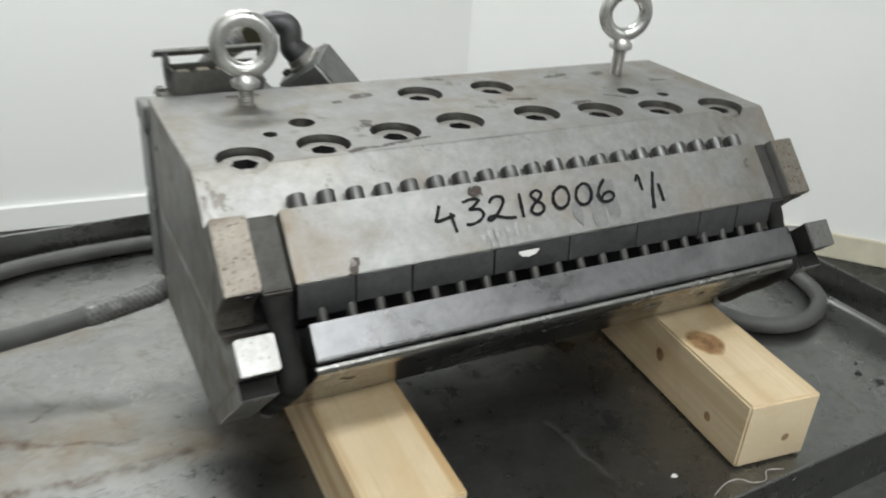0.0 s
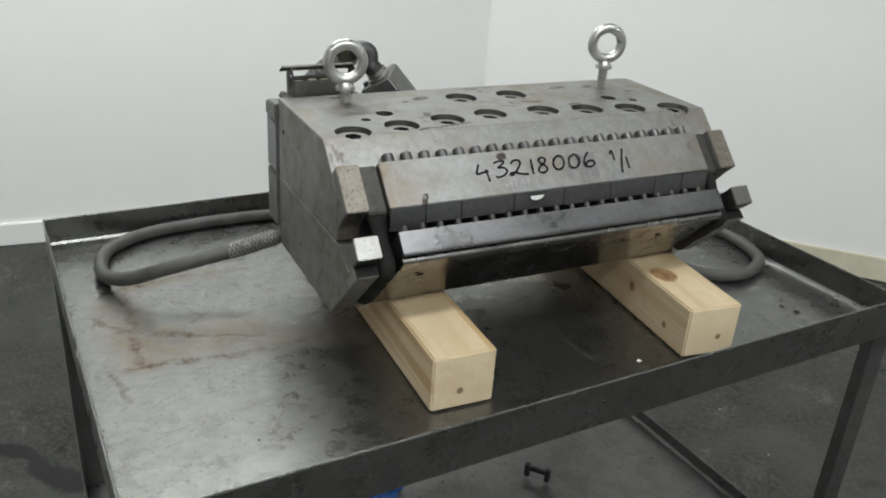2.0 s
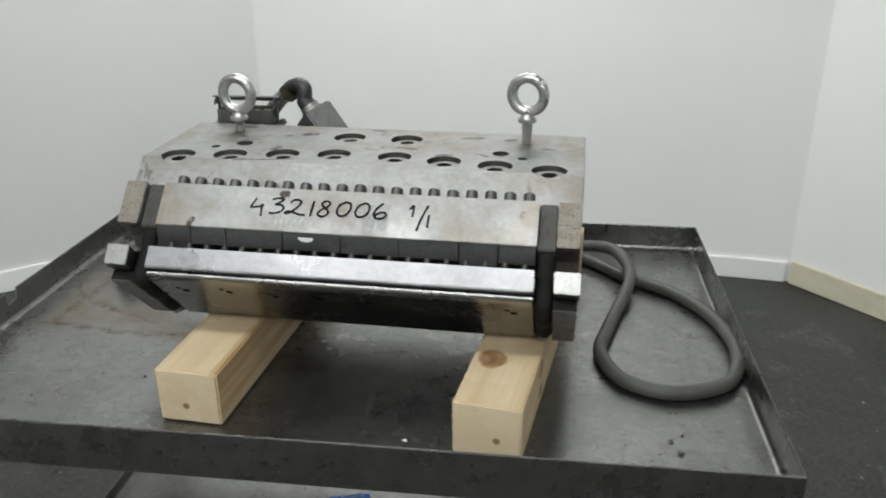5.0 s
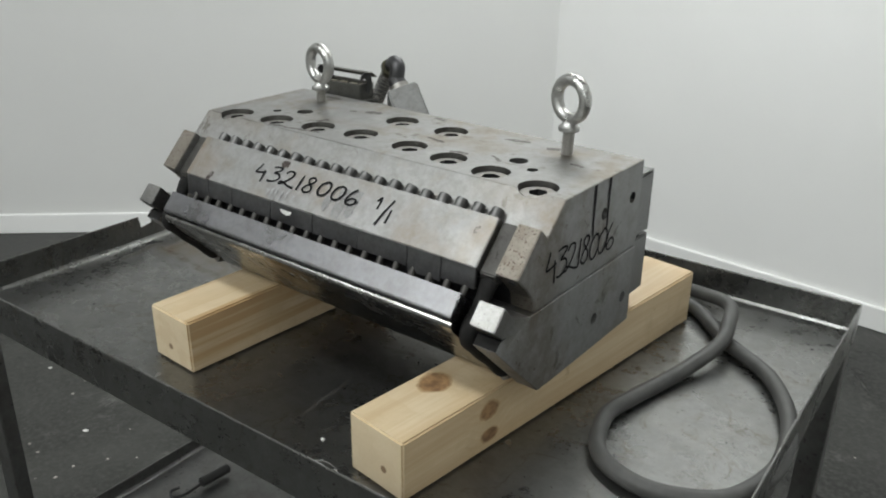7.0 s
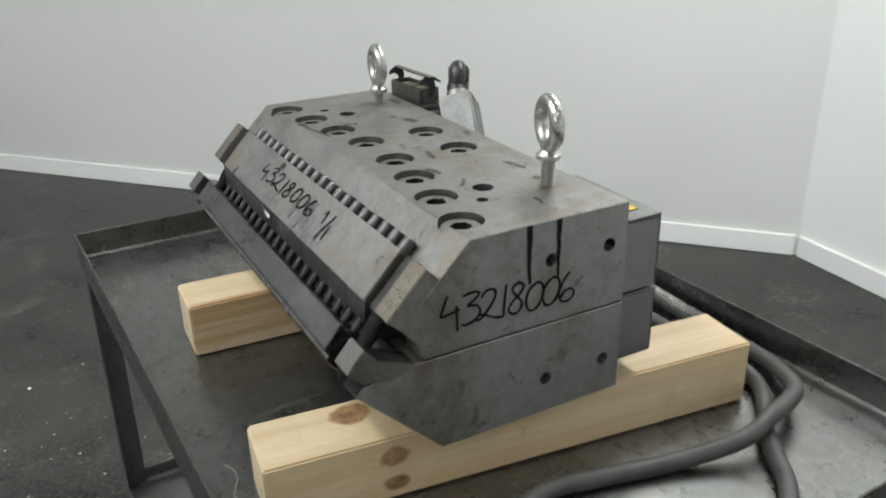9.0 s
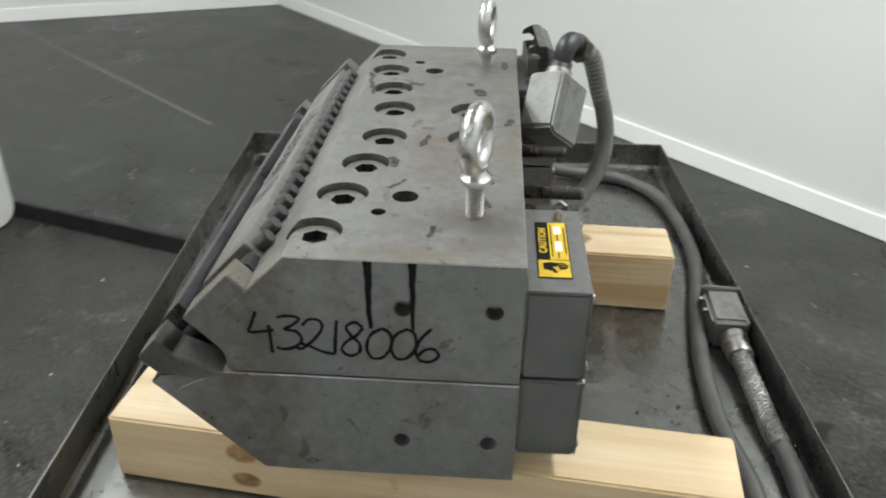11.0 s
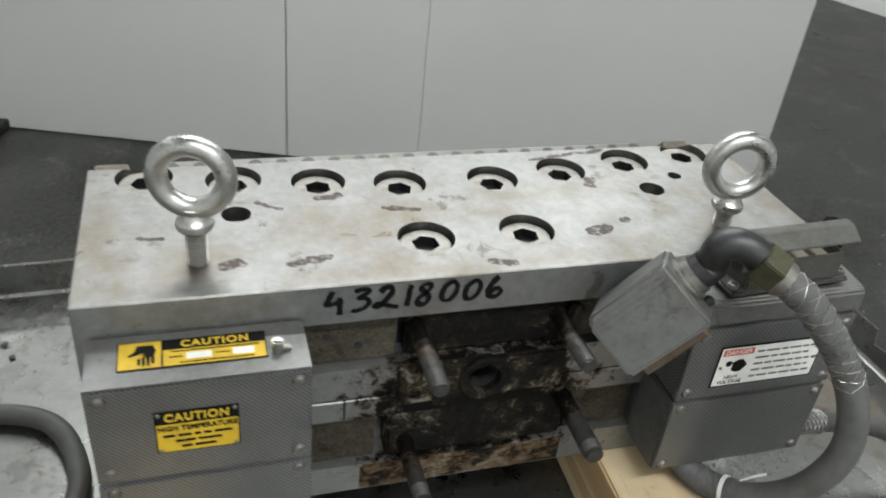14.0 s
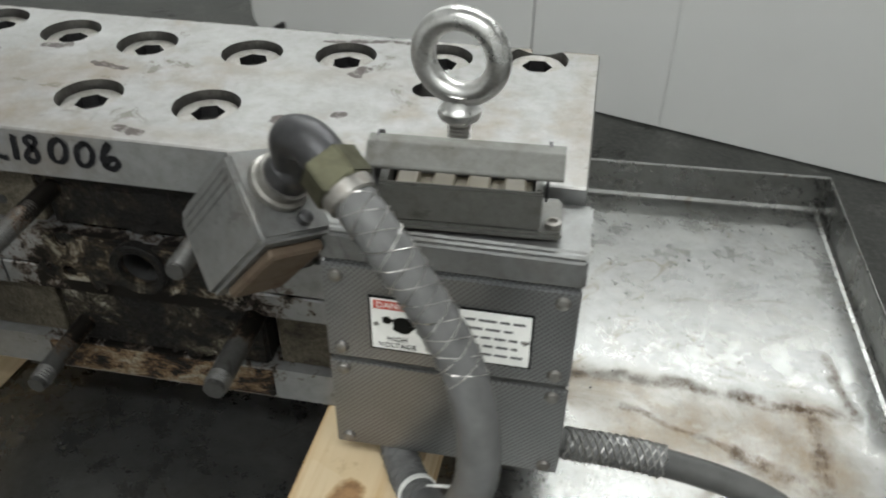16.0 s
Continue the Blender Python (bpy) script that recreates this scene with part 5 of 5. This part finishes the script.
for s in (-1, 1):
    bm = b_prism([(-0.019, 0.050), (-0.008, 0.056), (0.006, 0.054), (0.010, 0.040), (0.008, 0.024), (0.001, 0.016), (-0.006, 0.022), (-0.002, 0.038), (-0.010, 0.044), (-0.021, 0.042)], s * 0.0545 - 0.001, s * 0.0545 + 0.001, 0.0004, 1)
    bm.transform(PSM)
    part("bail_arm", bm, STEEL_DARK, sock, "dark locking arm")
    c = PSM @ Vector((s * 0.060, 0.013, 0.005))
    part("flange_screw", b_lathe([(0, 0), (0.0052, 0), (0.0052, 0.005), (0.003, 0.0055), (0.0025, 0.003), (0, 0.003)], c, (0, 0, 1), 14), SCREW, sock, "", True)

# angled junction box with elbow and armoured conduit
JT = Vector((0.175, 0.258, 0.382))                      # its uppermost front corner
U = Vector((0.055, -0.017, -0.069)).normalized()        # down the front face
W = Vector((-0.030, -0.044, -0.018))
W = (W - U * W.dot(U)).normalized()                     # from front to back
V = W.cross(U).normalized()
if V.y < 0:
    V = -V
JM = Matrix((U, V, W)).transposed().to_4x4()
JM.translation = JT
JA, JB, JD = 0.088, 0.066, 0.056
bm = bmesh.new()
f = bm.faces.new([bm.verts.new((p, q, 0)) for p, q in ((0, 0), (JA - 0.008, 0), (JA, 0.010), (JA, JB), (0, JB))])
r = bmesh.ops.extrude_face_region(bm, geom=[f])
bmesh.ops.translate(bm, verts=[q for q in r["geom"] if isinstance(q, bmesh.types.BMVert)], vec=(0, 0, JD))
bmesh.ops.recalc_face_normals(bm, faces=bm.faces[:])
soften(bm, 0.0035, 3)
bm.transform(JM)
jb = part("junction_box", bm, BOXGREY, die, "grey cast angled junction box with elbow and conduit", True)
for k in (0.008, 0.0135, 0.019):
    part("rib", b_box(0.006, JA - 0.008, k - 0.0011, k + 0.0011, -0.0008, 0.0006, 0.0003, 1, JM), BOXGREY, jb)
part("mounting_strip", b_box(0.010, JA - 0.012, JB - 0.0005, JB + 0.008, 0.008, JD - 0.006, 0.002, 1, JM), COPPER, jb, "brown corroded strip under the box")
part("mounting_foot", b_box(0.030, JA - 0.004, 0.012, JB - 0.004, JD - 0.001, JD + 0.030, 0.002, 1, JM), STEEL_DARK, jb, "dark foot that carries the box")
part("cover_screw", b_lathe([(0, 0), (0.005, 0), (0.005, 0.006), (0.003, 0.0075), (0, 0.0075)], JM @ Vector((0.001, JB - 0.011, JD * 0.62)), -U, 12), STEEL_DARK, jb, "", True)
NC = JM @ Vector((0.001, JB * 0.42, JD * 0.5))
part("gland_ring", b_lathe([(0, 0), (0.0205, 0), (0.0212, 0.002), (0.0205, 0.005), (0.0180, 0.006), (0.0180, 0.013), (0, 0.013)], NC, -U, 24), SCREW, jb, "grey threaded gland ring", True)
p0 = NC - U * 0.012
elbow = smooth_path([p0, p0 - U * 0.014, Vector((0.1270, 0.2630, 0.3985)), Vector((0.1130, 0.2710, 0.4030)), Vector((0.0990, 0.2800, 0.3945)), Vector((0.0940, 0.2835, 0.3890))], 0.003)
part("elbow", b_sweep(elbow, lambda i: 0.0140 if i > 4 else 0.0158, 18), STEEL_DARK, jb, "dark steel elbow fitting", True)
CPTS = [(0.094, 0.2835, 0.3890), (0.064, 0.3060, 0.3680), (0.036, 0.3185, 0.3360), (0.0145, 0.3280, 0.3055), (0.002, 0.3375, 0.2780), (-0.0045, 0.3455, 0.2500), (-0.0050, 0.3500, 0.2200), (0.0015, 0.3480, 0.1900), (0.0120, 0.3370, 0.1560), (0.0270, 0.3170, 0.1270), (0.0450, 0.2930, 0.1100), (0.0600, 0.2700, 0.1040), (0.0730, 0.2480, 0.1090), (0.0770, 0.2380, 0.1180)]
cpath = smooth_path(CPTS, 0.004)
part("conduit", b_sweep(cpath, lambda i: 0.0136 + 0.00035 * (i % 2), 16), CONDUIT, jb, "grey rubber armoured conduit", True)
d0 = (cpath[3] - cpath[0]).normalized()
part("gland_nut", b_rod(cpath[0] - d0 * 0.010, cpath[0] + d0 * 0.011, 0.0200, seg=6, bev=0.001), steel("olive_zinc", (0.10, 0.098, 0.066), 0.45, stain=(0.04, 0.036, 0.026), amount=0.5, scale=40), jb, "hexagonal gland nut")
part("gland_sleeve", b_rod(cpath[0] + d0 * 0.010, cpath[0] + d0 * 0.020, 0.0168, 0.0160, 20, 0.001), SCREW, jb, "", True)
n0 = int(len(cpath) * 0.35)
tagged(part("braid", b_braid(cpath[3:n0], 0.0145, 3, 0.036, 0.00042), WIRE, jb, "steel wire strain-relief braid"), kind="stuff")
n1 = int(len(cpath) * 0.80)
tagged(part("braid", b_braid(cpath[n1:], 0.0147, 6, 0.045, 0.0006), CONDUIT, jb), kind="stuff")
e = cpath[-1]
part("gland_end", b_rod((e.x, e.y, e.z - 0.004), (e.x, e.y, 0.1195), 0.0185, seg=20, bev=0.002), RUBBER, jb, "black gland under the box", True)
k = int(len(cpath) * 0.845)
tp, tt = cpath[k], (cpath[k + 1] - cpath[k - 1]).normalized()
part("cable_tie", b_lathe([(0.0146, -0.002), (0.0162, -0.002), (0.0162, 0.002), (0.0146, 0.002)], tp, tt, 24), ZIP, jb, "white nylon cable tie", True)
tail = smooth_path([tp + Vector((-0.004, 0.004, 0.015)), tp + Vector((-0.020, 0.006, 0.022)), tp + Vector((-0.040, 0.004, 0.020))], 0.004)
part("tie_tail", b_sweep(tail, 0.0014, 6), ZIP, jb)

# ---- the cable that lies round the tray ----
cab = thing("power_cable", (0.30, 0.45, 0.0), "thick grey power cable coiled round the tray with a plug", "cable")
R = 0.0122
G = 0.0127
KP = [(-0.030, 0.2150, 0.106), (-0.060, 0.2080, 0.097), (-0.145, 0.2020, 0.084), (-0.240, 0.2130, 0.064), (-0.305, 0.2600, 0.038), (-0.336, 0.3400, 0.017), (-0.320, 0.4120, G), (-0.252, 0.4720, G), (-0.150, 0.4960, G), (0.005, 0.5000, G), (0.180, 0.4690, G), (0.310, 0.4510, G), (0.436, 0.4470, G), (0.560, 0.4600, G), (0.654, 0.4420, G), (0.743, 0.3820, G), (0.835, 0.3150, G), (0.894, 0.2220, G), (0.918, 0.1190, G), (0.910, 0.0400, G), (0.878, -0.0200, G), (0.800, -0.0540, G), (0.725, -0.0270, G), (0.690, 0.0550, G), (0.700, 0.1300, G), (0.722, 0.2260, G), (0.748, 0.3250, 0.030), (0.742, 0.3850, 0.0435), (0.710, 0.4450, 0.038), (0.624, 0.5000, 0.018), (0.520, 0.5150, G), (0.430, 0.5100, 0.016), (0.300, 0.5050, 0.023)]
KP = [(x, y + (0.025 if y > 0.40 and 5 < i else 0.0), z + (tray_z(x, y) if z < 0.05 else 0.0)) for i, (x, y, z) in enumerate(KP)]
kpath = smooth_path(KP, 0.008)
part("cable", b_sweep(kpath, R, 14), CABLE, cab, "", True)
i0 = next(i for i, p in enumerate(kpath) if p.x < -0.058)
i1 = next(i for i, p in enumerate(kpath) if p.x < -0.150)
fine = smooth_path(kpath[i0:i1], 0.003)
part("sleeve", b_sweep(fine, 0.0132, 14), CONDUIT, cab, "braided sleeve", True)
tagged(part("braid", b_braid(fine, 0.0136, 6, 0.040, 0.0011), BRAID, cab, "steel wire braid sleeve"), kind="stuff")
j0 = next(i for i in range(len(kpath) - 1, 0, -1) if kpath[i].x > 0.470)
fine = smooth_path(kpath[j0:], 0.003)
part("sleeve", b_sweep(fine, 0.0132, 14), CONDUIT, cab, "braided sleeve", True)
tagged(part("braid", b_braid(fine, 0.0136, 6, 0.040, 0.0011), BRAID, cab, "steel wire braid sleeve"), kind="stuff")
e = kpath[-1]
part("gland", b_lathe([(0, 0), (0.0175, 0), (0.019, 0.004), (0.019, 0.016), (0.0165, 0.018), (0.0165, 0.030), (0.020, 0.032), (0.020, 0.046), (0, 0.046)], (e.x + 0.004, e.y, e.z), (-1, 0, 0), 20), WIRE, cab, "bright threaded gland", True)
PM = pose(0.207, 0.5280, tray_z(0.207, 0.528) + 0.001, 0, 0, -2)
part("plug_housing", b_box(-0.042, 0.046, -0.028, 0.027, 0.0, 0.050, 0.006, 3, PM), BOXGREY, cab, "grey cast plug housing", True)
part("plug_flange", b_box(-0.047, -0.039, -0.031, 0.029, 0.0005, 0.054, 0.002, 2, PM), BOXGREY, cab)
for x in (-0.028, 0.004):
    c = PM @ Vector((x, -0.028, 0.040))
    part("side_pin", b_rod(c, c + Vector((0, -0.007, 0)), 0.0035, seg=10), SCREW, cab, "", True)

# ---- loose things ----
def b_chip(rnd, s):
    bm = bmesh.new()
    bmesh.ops.create_icosphere(bm, subdivisions=1, radius=s)
    for v in bm.verts:
        v.co *= rnd.uniform(0.6, 1.3)
        v.co.z = max(v.co.z * 0.5, -0.2 * s)
    return bm


rnd = random.Random(11)
bm = bmesh.new()


def scatter(bm, x, y, z, s):
    q = b_chip(rnd, s)
    q.transform(Matrix.Translation((x, y, z + s * 0.2)))
    me = bpy.data.meshes.new("q")
    q.to_mesh(me)
    q.free()
    bm.from_mesh(me)
    bpy.data.meshes.remove(me)


for x, y, s in ((0.788, -0.169, 0.0055), (0.799, -0.194, 0.0060), (0.806, -0.150, 0.003), (0.770, -0.200, 0.002), (0.44, -0.045, 0.005), (0.86, 0.47, 0.003), (0.409, 0.372, 0.003), (0.400, 0.398, 0.002), (0.392, 0.429, 0.0035), (0.370, 0.419, 0.002), (-0.05, -0.12, 0.003), (-0.2, -0.2, 0.003)):
    scatter(bm, x, y, tray_z(x, y) + 0.0005, s)
for i in range(60):
    x, y = rnd.uniform(-0.35, 0.88), rnd.uniform(-0.28, 0.50)
    scatter(bm, x, y, tray_z(x, y) + 0.0005, rnd.uniform(0.0008, 0.0018))
tagged(part("dark_crumbs", bm, RUBBER), "dark crumbs of dirt on the tray", "debris", kind="stuff")
bm = bmesh.new()
scatter(bm, 0.409, -0.226, 0.0006, 0.0042)
tagged(part("paper_scrap", bm, LABEL_WHITE), "small white scrap on the tray", "scrap")
st = smooth_path([(0.430, -0.268, 0.002), (0.450, -0.262, 0.006), (0.470, -0.263, 0.006), (0.484, -0.270, 0.002), (0.500, -0.274, 0.003), (0.515, -0.262, 0.002), (0.535, -0.268, 0.002)], 0.003)
tagged(part("thread", b_sweep(st, 0.00045, 6), ZIP), "loose white thread by the timber block", "thread")
bm = bmesh.new()
for i in range(150):
    x, y = rnd.uniform(-2.4, 2.0), rnd.uniform(-1.6, 1.6)
    scatter(bm, x, y, FLOOR + 0.0005, rnd.uniform(0.0015, 0.006))
for i in range(70):
    x, y = rnd.gauss(-1.15, 0.32), rnd.gauss(-0.35, 0.38)
    scatter(bm, x, y, FLOOR + 0.0005, rnd.choice((0.0015, 0.002, 0.003, 0.005)))
tagged(part("floor_crumbs", bm, plain("pale_dust", (0.35, 0.33, 0.30), 0.8)), "pale chips and dust on the concrete floor", "debris", kind="stuff")
bm = bmesh.new()
for x, y, s in ((-1.189, -0.253, 0.016), (-1.294, -0.056, 0.017), (-1.115, 0.165, 0.014), (-1.556, 0.288, 0.01), (-1.519, -0.54, 0.012), (-1.158, -0.708, 0.006)):
    f = bm.faces.new([bm.verts.new((x + s * math.cos(radians(q)) * rnd.uniform(0.35, 1.1), y + s * 0.6 * math.sin(radians(q)) * rnd.uniform(0.5, 1.2), FLOOR + 0.002 + rnd.uniform(0, 0.005))) for q in range(0, 360, 45)])
tagged(part("paint_flakes", bm, LABEL_WHITE), "white paint flakes on the floor", "debris", kind="stuff")

rib = smooth_path([(0.660, 1.712, 0), (0.690, 1.706, 0), (0.714, 1.686, 0), (0.718, 1.650, 0), (0.708, 1.622, 0), (0.684, 1.611, 0)], 0.006)
bm = bmesh.new()
prev = None
for i, p in enumerate(rib):
    t = (rib[min(i + 1, len(rib) - 1)] - rib[max(i - 1, 0)]).normalized()
    side = Vector((-t.y, t.x, 0)) * 0.004
    row = [bm.verts.new(Vector((q.x, q.y, FLOOR + 0.002 + k))) for q, k in ((p - side, 0.0), (p + side, 0.0), (p + side, 0.0012), (p - side, 0.0012))]
    if prev:
        for j in range(4):
            bm.faces.new((prev[j], prev[(j + 1) % 4], row[(j + 1) % 4], row[j]))
    prev = row
tagged(part("plastic_strip", bm, ZIP), "curled white plastic strip on the concrete floor", "strip")

sp = thing("wood_splinter", (-1.291, -0.058, FLOOR), "small forked brown wood splinter on the floor", "splinter")
SPLINTER = plain("brown_splinter", (0.30, 0.19, 0.10), 0.7, 0.0, 0.3, 60)
part("stem", b_rod((-1.334, -0.03, FLOOR + 0.004), (-1.248, -0.084, FLOOR + 0.005), 0.0045, 0.0025, 6), SPLINTER, sp)
part("fork", b_rod((-1.291, -0.058, FLOOR + 0.005), (-1.261, -0.078, FLOOR + 0.004), 0.0035, 0.002, 6), SPLINTER, sp)

SZ = -0.5835
# crumpled blue glove
bm = bmesh.new()
bmesh.ops.create_icosphere(bm, subdivisions=4, radius=1)
for v in bm.verts:
    d = noise.noise(v.co * 2.2) * 0.5 + noise.noise(v.co * 5.5) * 0.28
    v.co = Vector((v.co.x * 0.075, v.co.y * 0.045, max(v.co.z, -0.5) * 0.030)) * (1 + d)
    v.co.z = max(v.co.z, -0.012)
bm.transform(pose(0.150, 0.245, SZ + 0.0125, 0, 0, 20))
tagged(part("crumpled_glove", bm, BLUE, smooth=True), "crumpled blue nitrile glove on the lower shelf", "glove")
# black clamp bracket
cl = thing("pipe_bracket", (0.533, 0.158, SZ), "small black metal bracket lying on the lower shelf", "bracket")
part("bar", b_box(-0.028, 0.028, -0.006, 0.006, 0.018, 0.028, 0.002, 2, pose(0.533, 0.158, SZ, 0, 0, -48)), STEEL_DARK, cl)
for s in (-1, 1):
    part("foot", b_rod(pose(0.533, 0.158, SZ, 0, 0, -48) @ Vector((s * 0.024, 0, 0.0005)), pose(0.533, 0.158, SZ, 0, 0, -48) @ Vector((s * 0.024, 0, 0.034)), 0.007, seg=12, bev=0.001), STEEL_DARK, cl)
hk = thing("hook_tool", (-0.268, 0.0, SZ), "black hooked hand tool on the lower shelf", "hook")
part("handle", b_rod((-0.268, 0.010, SZ + 0.013), (-0.262, 0.085, SZ + 0.013), 0.012, seg=14, bev=0.003), RUBBER, hk, "", True)
part("hook", b_sweep(smooth_path([(-0.268, 0.010, SZ + 0.010), (-0.270, -0.03, SZ + 0.006), (-0.285, -0.055, SZ + 0.005), (-0.305, -0.045, SZ + 0.005), (-0.302, -0.025, SZ + 0.005)], 0.004), 0.0035, 8), STEEL_DARK, hk, "", True)
